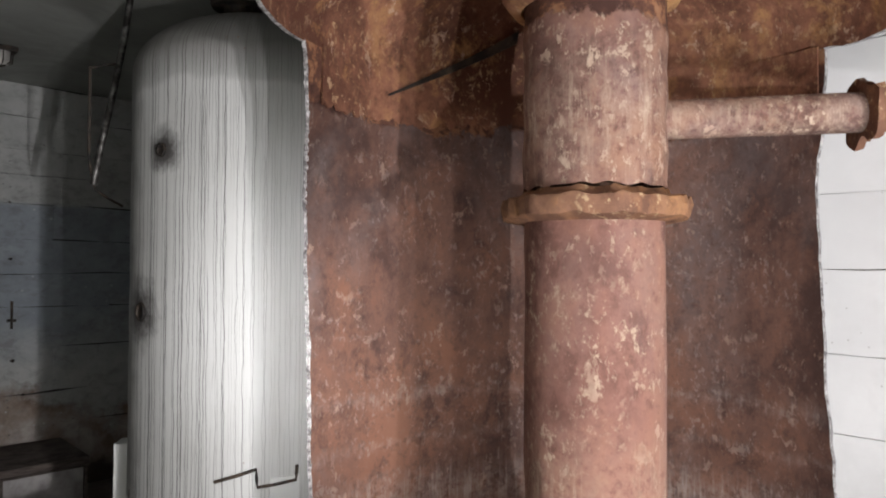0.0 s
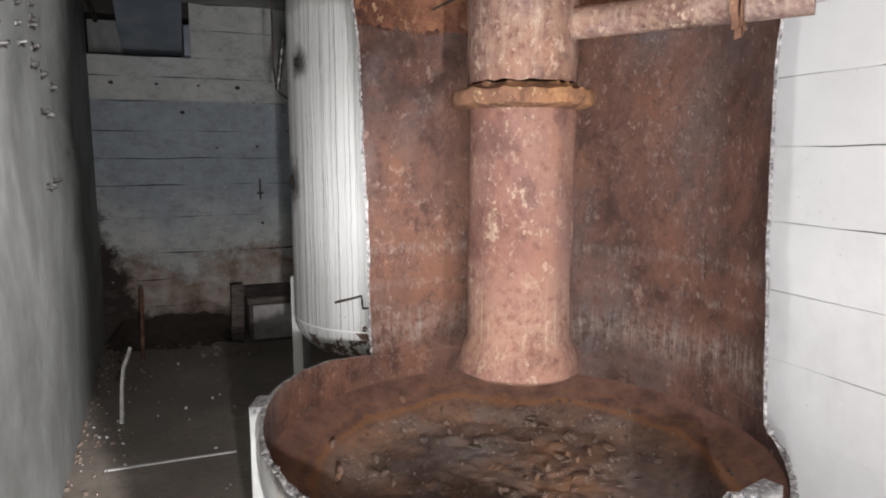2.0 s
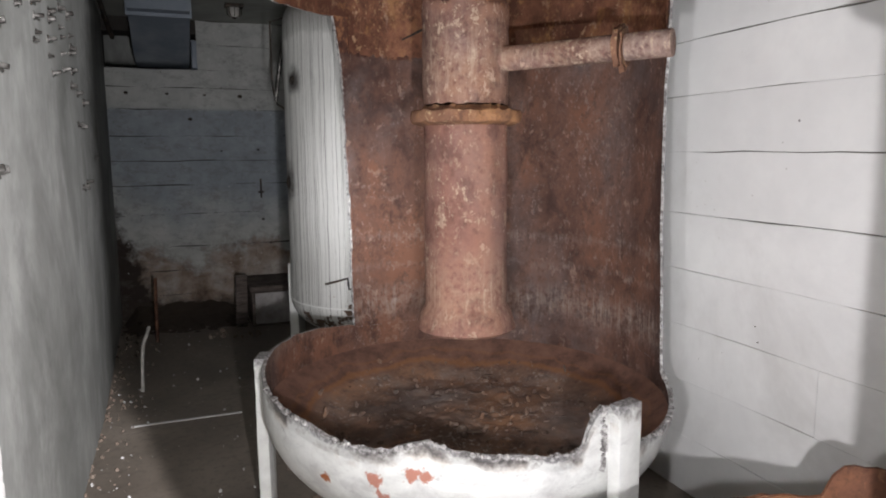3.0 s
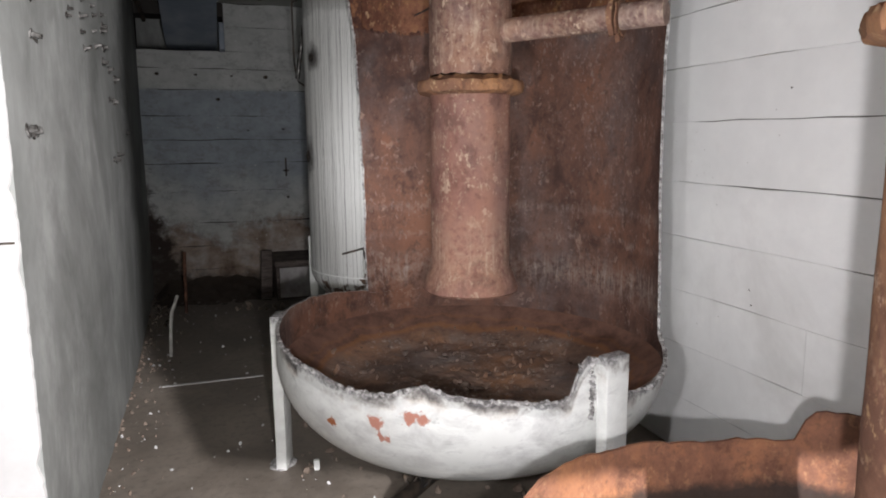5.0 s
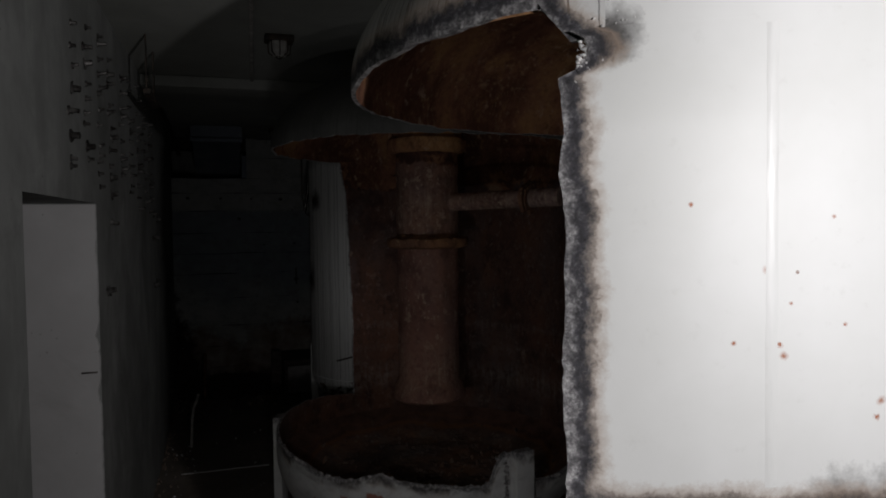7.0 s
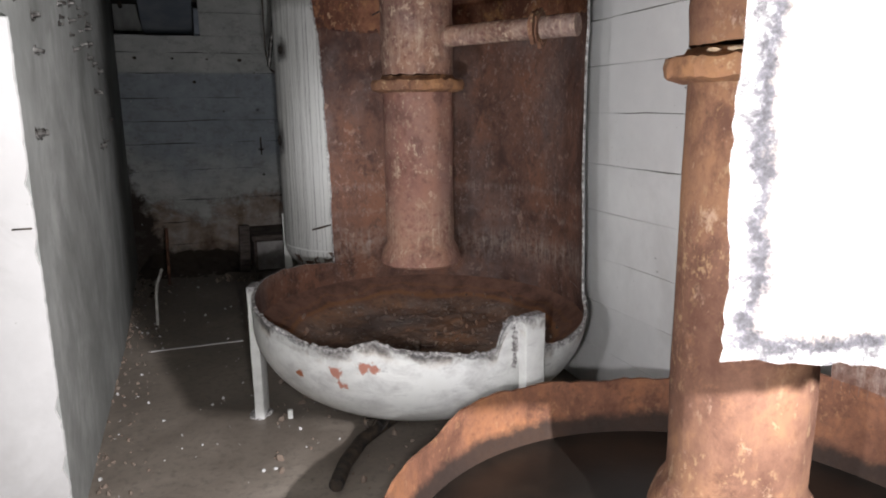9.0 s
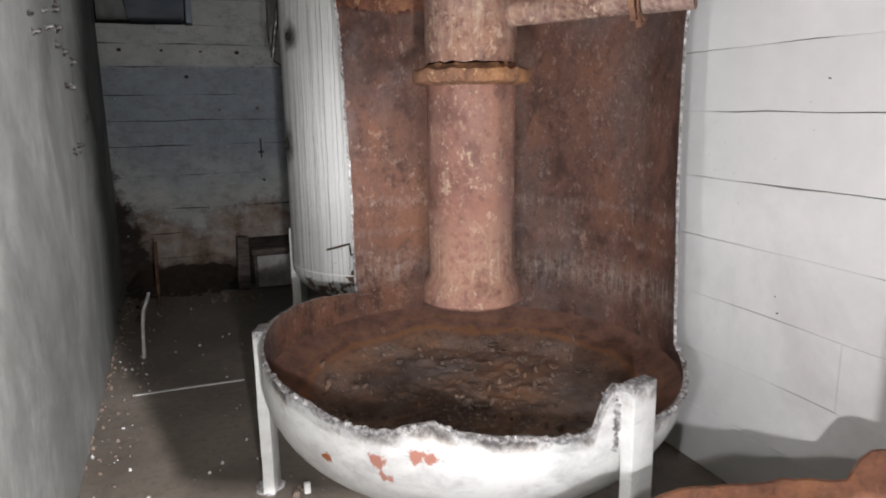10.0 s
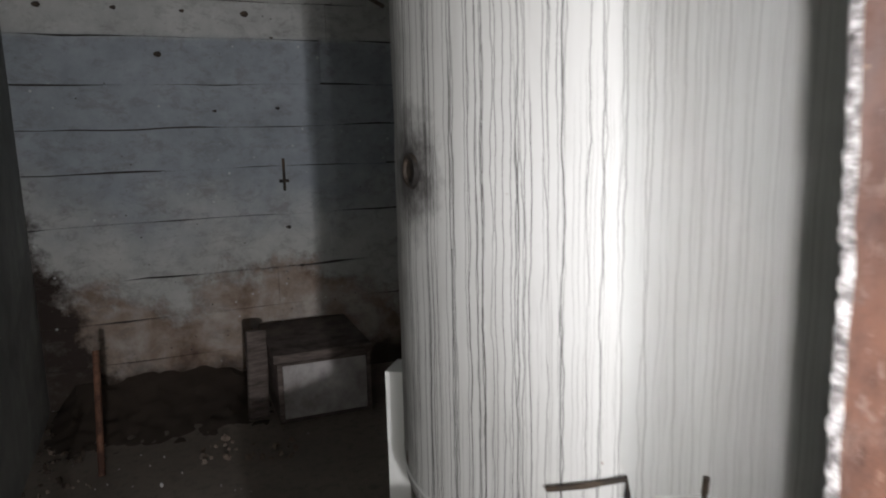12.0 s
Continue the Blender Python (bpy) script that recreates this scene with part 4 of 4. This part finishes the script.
for a in (-168, -152, -141, -126, -118, -97, -80):
    size = q.uniform(0.008, 0.017)
    w = bmesh.ops.create_icosphere(bm, subdivisions=2, radius=size)
    turn = Matrix.Rotation(radians(a), 3, "Z")
    for v in w["verts"]:
        v.co += 0.35 * size * noise.noise_vector(v.co * 60 + Vector((a, 0, 0)))
        v.co = Vector((1.92, -0.76, 1.603)) + turn @ Vector((0.176 + v.co.x * 0.6, v.co.y * 1.5, v.co.z * 0.45))
tagged(part("joint_flakes", bm, rust_pale, tank_near, "pale flakes of old packing in the flange joint"), kind="stuff")
for ang, top in ((173, 0.6), (-70, 0.5), (60, 0.5)):
    part("leg", leg(V2, R2, ang, 0.0, top), paint_leg, tank_near)

# the whole, narrower tank behind
V3, R3 = (1.842, 2.783), 0.505
tank_far = empty("storage_tank", (V3[0], V3[1], 0), "narrow white steel tank with dark drip streaks, standing on legs", "tank")
bm = bmesh.new()
prof = [(0.001, 0.36)]
for k in range(1, 15):
    t = 0.5 * math.pi * k / 14
    prof.append((R3 * math.sin(t) ** 0.8, 0.60 - 0.24 * math.cos(t)))
prof += [(R3, 0.6 + k * 0.08) for k in range(1, 21)]
for k in range(1, 14):
    t = 0.5 * math.pi * k / 14
    prof.append((R3 * math.cos(t) ** 0.8, 2.2 + 0.24 * math.sin(t)))
prof.append((0.001, 2.44))
lathe(bm, prof, V3, 128, 0.003, 9, closed=False)
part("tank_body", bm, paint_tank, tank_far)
bm = bmesh.new()
lathe(bm, [(R3 - 0.002, 0.598), (R3 + 0.003, 0.6), (R3 + 0.003, 0.606), (R3 - 0.002, 0.608)], V3, 128)
part("weld_seam", bm, paint_leg, tank_far)
for ang, top in ((144.6, 0.77), (-111, 0.75), (10, 0.73)):
    part("leg", leg(V3, R3, ang, 0.0, top, 0.1, 0.012 if ang == -111 else 0.06), paint_leg, tank_far, "white painted flat iron leg")


def on_tank(ang, z, out=0.0):
    return (V3[0] + (R3 + out) * math.cos(radians(ang)), V3[1] + (R3 + out) * math.sin(radians(ang)), z)


bm = bmesh.new()
pts = [on_tank(a, z, 0.008) for a, z in ((-137, 0.742), (-129, 0.762), (-121.6, 0.782), (-121.3, 0.75), (-121, 0.722), (-114, 0.728), (-106.8, 0.735), (-106.6, 0.76), (-106.4, 0.785))]
tube(bm, pts, 0.006, 8)
part("bent_rod", bm, iron_dark, tank_far, "thin dark bent rod welded on")
for ang, z, rr in ((-163, 1.868, 0.032), (-176, 1.3, 0.045)):
    bm = bmesh.new()
    lathe(bm, [(0.001, 0.004), (rr * 0.5, 0.006), (rr * 0.55, 0.012), (rr * 0.7, 0.012), (rr * 0.8, 0.004), (0.001, 0.0)], (0, 0), 28, 0.003, 4, closed=False)
    bmesh.ops.transform(bm, matrix=Matrix.Translation(on_tank(ang, z, -0.002)) @ Matrix.Rotation(radians(ang), 4, "Z") @ Matrix.Rotation(radians(90), 4, "Y"), verts=bm.verts)
    part("plug", bm, iron_dark, tank_far, "dark rusted plug with a scorched ring")

# ---- things in the passage ----
rnd = random.Random(7)


def bolt_mesh(long, r):
    bm = bmesh.new()
    lathe(bm, [(0.001, long), (r * 0.8, long), (r, long - 0.002), (r, 0.006), (r * 2.0, 0.005), (r * 2.1, 0.0), (0.001, 0.0)], (0, 0), 8, closed=False)
    me = bpy.data.meshes.new("stub")
    bm.to_mesh(me)
    bm.free()
    me.materials.append(zinc)
    return me


stubs = [bolt_mesh(0.022, 0.006), bolt_mesh(0.035, 0.008), bolt_mesh(0.03, 0.011)]
places = [(0.854, 1.426, 2), (0.80, 1.43, 2), (2.726, 1.297, 2), (2.66, 1.30, 1), (2.85, 1.32, 1), (2.66, 1.62, 1), (2.82, 1.62, 2), (2.72, 1.78, 2), (2.98, 1.75, 2), (0.95, 1.72, 1), (3.4, 1.45, 0)]
for col, (y0, z0, z1) in enumerate(((0.72, 1.86, 2.5), (0.98, 1.84, 2.5), (1.3, 1.95, 2.45), (1.62, 1.88, 2.5), (1.95, 1.8, 2.5), (2.25, 1.85, 2.45), (2.55, 1.8, 2.4), (0.2, 1.9, 2.5), (0.45, 1.95, 2.5))):
    z = z0
    while z < z1:
        places.append((y0 + rnd.uniform(-0.05, 0.05), z, rnd.choice((0, 0, 1, 2))))
        z += rnd.uniform(0.025, 0.09)
for y, z, kind in places:
    ob = new("steel_stub", stubs[kind])
    ob.matrix_world = pose(XL, y, z, rnd.uniform(-12, 12), 90 + rnd.uniform(-14, 14), 0)
    tagged(ob, "short zinc-grey steel stub sticking out of the concrete wall", "stub", "stubs in the side wall")

# ventilation duct in the recess of the end wall
duct = empty("ventilation_duct", (0.68, 5.2, 2.23), "blue-grey sheet metal ventilation duct passing through the end wall", "duct")
bm = bmesh.new()
sides = []
for x in (0.46, 0.89):
    sides.append([bm.verts.new((x, y, z)) for y, z in ((4.3, ZC - 0.006), (4.3, 2.515), (4.42, 2.49), (4.62, 2.42), (4.85, 2.33), (5.06, 2.255), (5.2, 2.235), (5.9, 2.235), (5.9, ZC - 0.006))])
    bm.faces.new(sides[-1])
for i in range(9):
    bm.faces.new((sides[0][i], sides[0][(i + 1) % 9], sides[1][(i + 1) % 9], sides[1][i]))
bmesh.ops.bevel(bm, geom=[e for e in bm.edges if abs(e.verts[0].co.x - e.verts[1].co.x) < 0.01], offset=0.006, segments=2, affect="EDGES")
part("duct_body", bm, sheet_blue, duct)
bm = cube_bm((0.445, 4.36, 2.475), (0.905, 4.385, ZC - 0.004), 0.004)
part("flange", bm, sheet_blue, duct, "folded seam flange")
part("side_flap", cube_bm((0.905, 5.05, 2.19), (0.95, 5.235, 2.42), 0.006), sheet_blue, duct, "dark bent metal flap")
bm = bmesh.new()
tube(bm, [(0.30, 5.1, 2.42), (0.29, 4.7, 2.5), (0.285, 4.1, 2.58), (0.285, 3.4, ZC - 0.015)], 0.018, 10)
tagged(put("black_hose", bm, iron_dark, smooth=True), "black hose running along the ceiling edge", "hose")

# conduit and lamps at the ceiling
bm = bmesh.new()
tube(bm, [(0.86 + 0.02 * k, 0.2 + 0.6 * k, ZC - 0.012) for k in range(5)], 0.011, 10)
conduit = tagged(put("conduit", bm, pvc, smooth=True), "thin grey conduit along the ceiling", "conduit")


def ceiling_lamp(x, y):
    e = empty("bulkhead_lamp", (x, y, ZC - 0.03), "small unlit bulkhead lamp with a wire guard under the ceiling", "lamp", "ceiling lamps")
    part("base", cube_bm((x - 0.07, y - 0.05, ZC - 0.03), (x + 0.07, y + 0.05, ZC - 0.002), 0.006), iron_dark, e)
    bm = bmesh.new()
    lathe(bm, [(0.001, ZC - 0.105), (0.03, ZC - 0.1), (0.045, ZC - 0.075), (0.045, ZC - 0.03)], (x, y), 24, closed=False)
    part("glass", bm, pvc, e, "dusty glass")
    for k in range(4):
        bm = bmesh.new()
        a = math.pi * k / 4
        d = Vector((math.cos(a), math.sin(a), 0))
        tube(bm, [Vector((x, y, ZC - 0.03)) + d * 0.055, Vector((x, y, ZC - 0.085)) + d * 0.052, Vector((x, y, ZC - 0.112)), Vector((x, y, ZC - 0.085)) - d * 0.052, Vector((x, y, ZC - 0.03)) - d * 0.055], 0.003, 6)
        part("guard_wire", bm, iron_dark, e)


ceiling_lamp(1.02, 1.12)
ceiling_lamp(1.22, 4.45)
wall("beam", (XL + 0.002, 2.15, ZC - 0.07), (XR, 2.4, ZC - 0.002), ceiling_mat, "shallow concrete beam under the ceiling", 0.01)

# chest against the end wall
chest = empty("wooden_chest", (1.5, 4.9, 0), "low dark wooden chest with a dirty pale front panel", "chest")
part("body", cube_bm((1.27, 4.62, 0.0), (1.72, 5.19, 0.30), 0.008), box_wood, chest)
part("lid", cube_bm((1.255, 4.60, 0.30), (1.735, 5.2, 0.345), 0.008), box_wood, chest)
part("front_panel", cube_bm((1.297, 4.606, 0.018), (1.702, 4.625, 0.285), 0.004), box_panel, chest, "dirty pale panel with a worn frame")
for lo, hi in (((1.27, 4.6, 0.0), (1.295, 4.625, 0.298)), ((1.704, 4.6, 0.0), (1.722, 4.625, 0.298)), ((1.295, 4.6, 0.0), (1.704, 4.622, 0.016)), ((1.295, 4.6, 0.287), (1.704, 4.622, 0.298))):
    part("frame_rail", cube_bm(lo, hi, 0.003), box_wood, chest)
bm = cube_bm((-0.05, -0.02, 0), (0.05, 0.02, 0.43), 0.012)
bmesh.ops.transform(bm, matrix=pose(1.185, 4.72, 0, -10, 4, 8), verts=bm.verts)
tagged(put("board", bm, box_wood), "short dark board leaning beside the chest", "board")

# rod and bent pipe standing at the side wall
bm = bmesh.new()
tube(bm, [(0.515, 4.40, 0.0), (0.517, 4.5, 0.22), (0.521, 4.608, 0.475)], 0.014, 10)
tagged(put("iron_rod", bm, rod_rust, smooth=True), "rusty brown iron rod standing upright out of the floor", "rod")
bm = bmesh.new()
tube(bm, [(0.455, 3.2, 0.0), (0.458, 3.23, 0.1), (0.462, 3.26, 0.2), (0.472, 3.3, 0.28), (0.495, 3.36, 0.33), (0.505, 3.4, 0.36)], 0.011, 10)
tagged(put("bent_pipe", bm, pvc, smooth=True), "thin pale bent pipe rising from the floor", "pipe")

# cut-off pipe, strap and wire hanging from the ceiling behind the narrow tank
hanger = empty("hanging_pipe", (1.47, 3.3, ZC - 0.002), "cut-off thin grey pipe with strap and wire hanging from the ceiling", "pipe")
bm = bmesh.new()
tube(bm, [(1.475, 3.3, ZC - 0.002), (1.46, 3.32, 2.45), (1.425, 3.35, 2.2), (1.39, 3.38, 1.98), (1.368, 3.4, 1.81)], 0.015, 14)
part("pipe", bm, zinc, hanger, "thin grey pipe")
bm = cube_bm((1.342, 3.397, 1.93), (1.354, 3.403, 2.32), 0.001)
tube(bm, [(1.348, 3.4, 1.94), (1.356, 3.4, 1.87), (1.368, 3.4, 1.815)], 0.006, 8)
tube(bm, [(1.348, 3.4, 2.31), (1.4, 3.37, 2.33), (1.443, 3.335, 2.335)], 0.005, 8)
part("strap", bm, iron_dark, hanger, "dark iron strap")
bm = bmesh.new()
tube(bm, [(1.366, 3.4, 1.825), (1.375, 3.4, 1.79), (1.43, 3.4, 1.755), (1.49, 3.4, 1.725)], 0.006, 8)
part("wire", bm, iron_dark, hanger, "dark bent wire")

# nozzle on the narrow tank
bm = bmesh.new()
lathe(bm, [(0.055, 2.33), (0.055, 2.445), (0.1, 2.447), (0.105, 2.455), (0.105, 2.475), (0.06, 2.48), (0.05, 2.5), (0.001, 2.505)], (1.655, 2.66), 36, 0.004, 8, closed=False)
part("nozzle", bm, iron_dark, tank_far, "dark flanged nozzle on the tank top")

# feet of the legs
for c, r, ang in ((V1, R1, 159.5), (V1, R1, -77), (V3, R3, 144.6), (V3, R3, -111)):
    p = Vector((c[0] + (r + 0.03) * math.cos(radians(ang)), c[1] + (r + 0.03) * math.sin(radians(ang)), 0))
    bm = bmesh.new()
    bmesh.ops.create_icosphere(bm, subdivisions=3, radius=0.06)
    for v in bm.verts:
        v.co += 0.022 * noise.noise_vector(v.co * 18 + p * 3)
        v.co.z = max(v.co.z * 0.4, -0.004)
        v.co += p
    tagged(put("mortar_foot", bm, cut_edge, smooth=True), "rough pale mortar lump round a tank leg's foot", "mortar", "feet of the tank legs")

# valve, drain pipe and rubble on the floor under the tanks
valve = empty("drain_valve", (1.5, 0.98, 0), "rusty drain pipe with a small hand wheel on the floor", "valve")
bm = bmesh.new()
tube(bm, [(1.757, 1.12, 0.14), (1.66, 1.06, 0.07), (1.52, 0.98, 0.05), (1.38, 0.86, 0.045), (1.27, 0.7, 0.04), (1.2, 0.55, 0.035)], 0.03, 14)
part("pipe", bm, iron_dark, valve)
bm = bmesh.new()
ring = [(1.47 + 0.055 * math.cos(a), 0.93 + 0.01 * math.sin(a), 0.105 + 0.055 * math.sin(a)) for a in [2 * math.pi * k / 20 for k in range(21)]]
tube(bm, ring, 0.008, 8)
for k in range(3):
    a = math.pi * k / 3
    tube(bm, [(1.47 + 0.05 * math.cos(a), 0.93, 0.105 + 0.05 * math.sin(a)), (1.47 - 0.05 * math.cos(a), 0.93, 0.105 - 0.05 * math.sin(a))], 0.006, 6)
part("hand_wheel", bm, iron_dark, valve)


def scatter(name, count, area, sizes, mat, label, seed, pull=1.0):
    """Loose bits on the floor in one mesh. area: x0, x1, y0, y1; pull > 1 crowds them towards x0."""
    q = random.Random(seed)
    bm = bmesh.new()
    for _ in range(count):
        s = q.choice(sizes)
        x = area[0] + (area[1] - area[0]) * q.random() ** pull
        y = q.uniform(area[2], area[3])
        r = bmesh.ops.create_icosphere(bm, subdivisions=1, radius=s)
        t = Matrix.Translation((x, y, s * 0.3)) @ Euler((q.random() * 3, q.random() * 3, q.random() * 6)).to_matrix().to_4x4() @ Matrix.Diagonal((1, q.uniform(0.5, 1), q.uniform(0.35, 0.8), 1))
        for v in r["verts"]:
            v.co += s * 0.5 * noise.noise_vector(v.co * 40 + Vector((x * 9, y * 9, 0)))
        bmesh.ops.transform(bm, matrix=t, verts=r["verts"])
    return tagged(put(name, bm, mat), label, "rubble", kind="stuff")


scatter("wall_rubble", 320, (XL, 0.52, 0.7, 5.0), (0.003, 0.004, 0.006, 0.009, 0.014), wall_broken, "crumbled grey concrete along the foot of the wall", 1, 2.2)
scatter("pale_chips", 130, (XL + 0.02, 1.4, 0.7, 4.6), (0.003, 0.004, 0.006, 0.011), jamb_mat, "pale plaster chips strewn over the floor", 2, 1.3)
scatter("brown_rubble", 140, (0.98, 2.3, 0.2, 1.9), (0.004, 0.007, 0.012, 0.022), wall_broken, "dark rubble and rust under the tanks", 3)
scatter("corner_rubble", 40, (0.24, 0.42, 4.0, 5.2), (0.008, 0.014, 0.022), dirt_mat, "heap of broken plaster in the corner", 4, 1.8)
scatter("chest_rubble", 40, (0.9, 1.3, 4.25, 4.55), (0.006, 0.012, 0.02), wall_broken, "dark rubble before the chest", 5)

bm = bmesh.new()
rows = []
for i in range(40):
    x = 0.24 + 1.02 * i / 39
    rows.append([bm.verts.new((x, 4.55 + 0.68 * j / 24, max(-0.01, (0.13 + 0.03 * noise.noise((x * 5, 1, 1))) * (j / 24) ** 2 * min(1, i / 4, (39 - i) / 6) + 0.02 * noise.fractal((x * 14, j * 0.4, 3), 0.7, 2, 5) * min(1, j / 6) - 0.004))) for j in range(25)])
for a, c in zip(rows, rows[1:]):
    for j in range(24):
        bm.faces.new((a[j], a[j + 1], c[j + 1], c[j]))
tagged(put("dirt_heap", bm, dirt_mat, smooth=True), "low heap of dark dirt along the foot of the end wall", "dirt", kind="stuff")

tagged(put("plastic_scrap", cube_bm((1.115, 1.30, 0.0), (1.14, 1.32, 0.045), 0.004), paint_leg), "small white scrap of plastic on the floor", "scrap")
tagged(put("crack", cube_bm((0.205, 0.591, 1.128), (0.262, 0.5965, 1.134)), iron_dark), "short dark crack in the doorway jamb", "crack", kind="structure")
bracket = empty("hanging_bracket", (0.42, 1.4, ZC - 0.3), "dark steel bracket hanging from the ceiling by the wall", "bracket")
for y in (1.25, 1.6):
    part("strap", cube_bm((0.40, y - 0.015, ZC - 0.28), (0.406, y + 0.015, ZC - 0.001), 0.001), iron_dark, bracket)
part("crossbar", cube_bm((0.39, 1.2, ZC - 0.29), (0.425, 1.66, ZC - 0.265), 0.003), iron_dark, bracket)

# ---- floor joint, boards of the walls: pieces last ----
bm = cube_bm((0.42, 2.602, -0.01), (1.0, 2.62, 0.006), 0.003)
tagged(put("floor_strip", bm, jamb_mat), "thin pale mortar strip across the floor", "trim", kind="structure")


def board(width, height, thick, seed, parent, mat, at, face, gape=0.007, shut=0.08, sway=(0, 0)):
    """One cast board mark: a slightly uneven slab. face: 'x' on the side wall, 'y' on the end wall."""
    q = random.Random(seed)
    n = max(2, round(width / 0.14))
    open_ = [noise.noise((seed * 50 + i * 0.45, seed * 9, k)) for k in (0, 1) for i in range(n + 1)]
    lo = [0.0002 + gape * max(0, open_[i] - shut) + q.uniform(0, 0.0004) for i in range(n + 1)]
    hi = [height - 0.0002 - gape * max(0, open_[n + 1 + i] - shut) for i in range(n + 1)]
    start = at[1] if face == "x" else at[0] - width
    run = [start + (i * width / n if face == "x" else width - i * width / n) for i in range(n + 1)]
    lo = [a + 0.006 * noise.noise((s * 2.3, sway[0], 7)) + 0.002 * noise.noise((s * 9, sway[0], 3)) if sway[0] else a for a, s in zip(lo, run)]
    hi = [a + 0.006 * noise.noise((s * 2.3, sway[1], 7)) + 0.002 * noise.noise((s * 9, sway[1], 3)) if sway[1] else a for a, s in zip(hi, run)]
    dep = thick + q.uniform(-0.0008, 0.0012)
    verts, faces = [], []
    for i in range(n + 1):
        u = 0.001 + (width - 0.002) * i / n
        b = 0.0008
        verts += [(u, 0, lo[i]), (u, dep - b, lo[i]), (u, dep, lo[i] + b), (u, dep, hi[i] - b), (u, dep - b, hi[i]), (u, 0, hi[i])]
    for i in range(n):
        a, c = 6 * i, 6 * i + 6
        faces += [(a + k, a + k + 1, c + k + 1, c + k) for k in range(5)]
    faces += [tuple(range(6)), tuple(range(6 * n + 5, 6 * n - 1, -1))]
    me = bpy.data.meshes.new("board_mark")
    me.from_pydata(verts, [], faces)
    bm = bmesh.new()
    bm.from_mesh(me)
    bmesh.ops.recalc_face_normals(bm, faces=bm.faces)
    bm.to_mesh(me)
    bm.free()
    me.materials.append(mat)
    ob = new("board_mark", me)
    ob.parent = parent
    turn = 90 if face == "x" else 180
    ob.matrix_basis = pose(at[0], at[1], at[2], 0, 0, turn)
    return ob


q = random.Random(12)
rows = [0.0, 0.25, 0.49, 0.73, 0.97, 1.205, 1.46, 1.69, 1.912, 2.14, 2.37, ZC - 0.002]
for i, (z0, z1) in enumerate(zip(rows, rows[1:])):
    y = YF + 0.002
    while y < YB - 0.02:
        w = min(q.uniform(2.2, 4.5), YB - 0.004 - y)
        if YB - y - w < 0.3:
            w = YB - 0.004 - y
        board(w, z1 - z0, 0.012, q.random(), wall_right, wall_white, (XR + 0.0125, y, z0), "x", 0.009, 0.05, (i * 3.7, (i + 1) * 3.7 if i < 10 else 0))
        y += w
rows = [0.0, 0.21, 0.43, 0.643, 0.934, 1.192, 1.405, 1.623, 1.855, 2.04, 2.196, 2.41, ZC - 0.002]
for i, (z0, z1) in enumerate(zip(rows, rows[1:])):
    x = 0.955 if z0 > 2.19 else 0.18
    while x < XR - 0.02:
        w = min(q.uniform(1.2, 2.5), XR - 0.002 - x)
        if XR - x - w < 0.25:
            w = XR - 0.002 - x
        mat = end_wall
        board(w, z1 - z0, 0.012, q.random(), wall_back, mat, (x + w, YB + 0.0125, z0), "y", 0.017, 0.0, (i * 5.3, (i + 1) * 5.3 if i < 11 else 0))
        x += w
# holes and the iron cross in the end wall
for x, z, s in ((0.365, 1.987, 0.02), (0.69, 1.985, 0.016), (1.0, 1.98, 0.014), (1.301, 1.975, 0.022), (1.43, 1.86, 0.01), (0.87, 1.77, 0.02), (1.44, 1.50, 0.014), (1.12, 1.49, 0.012), (1.46, 0.86, 0.016), (1.52, 0.64, 0.014)):
    bm = bmesh.new()
    bmesh.ops.create_icosphere(bm, subdivisions=2, radius=s)
    for v in bm.verts:
        v.co = Vector((x, YB - 0.002, z)) + Vector((v.co.x, v.co.y * 0.3, v.co.z * 0.6)) + 0.3 * s * noise.noise_vector(v.co * 60)
    tagged(put("rust_plug", bm, iron_dark), "small dark rusted plug in the end wall", "plug", "plugs in the end wall")
for y, z, s in ((0.575, 0.758, 0.005), (0.59, 0.815, 0.004), (0.452, 1.566, 0.005), (0.05, 1.33, 0.007), (0.02, 1.27, 0.006)):
    bm = bmesh.new()
    bmesh.ops.create_icosphere(bm, subdivisions=2, radius=s)
    for v in bm.verts:
        v.co = Vector((XR - 0.001, y, z)) + Vector((v.co.x * 0.3, v.co.y, v.co.z * 0.8)) + 0.35 * s * noise.noise_vector(v.co * 80)
    tagged(put("rust_plug", bm, iron_dark), "small dark rusted plug in the white wall", "plug", "plugs in the white wall")
bm = cube_bm((1.445, YB - 0.012, 1.06), (1.459, YB + 0.004, 1.235), 0.002)
box(bm, (1.425, YB - 0.01, 1.105), (1.478, YB + 0.003, 1.122), 0.002)
tagged(put("wall_hook", bm, iron_dark), "dark iron cross-shaped hook in the end wall", "hook")
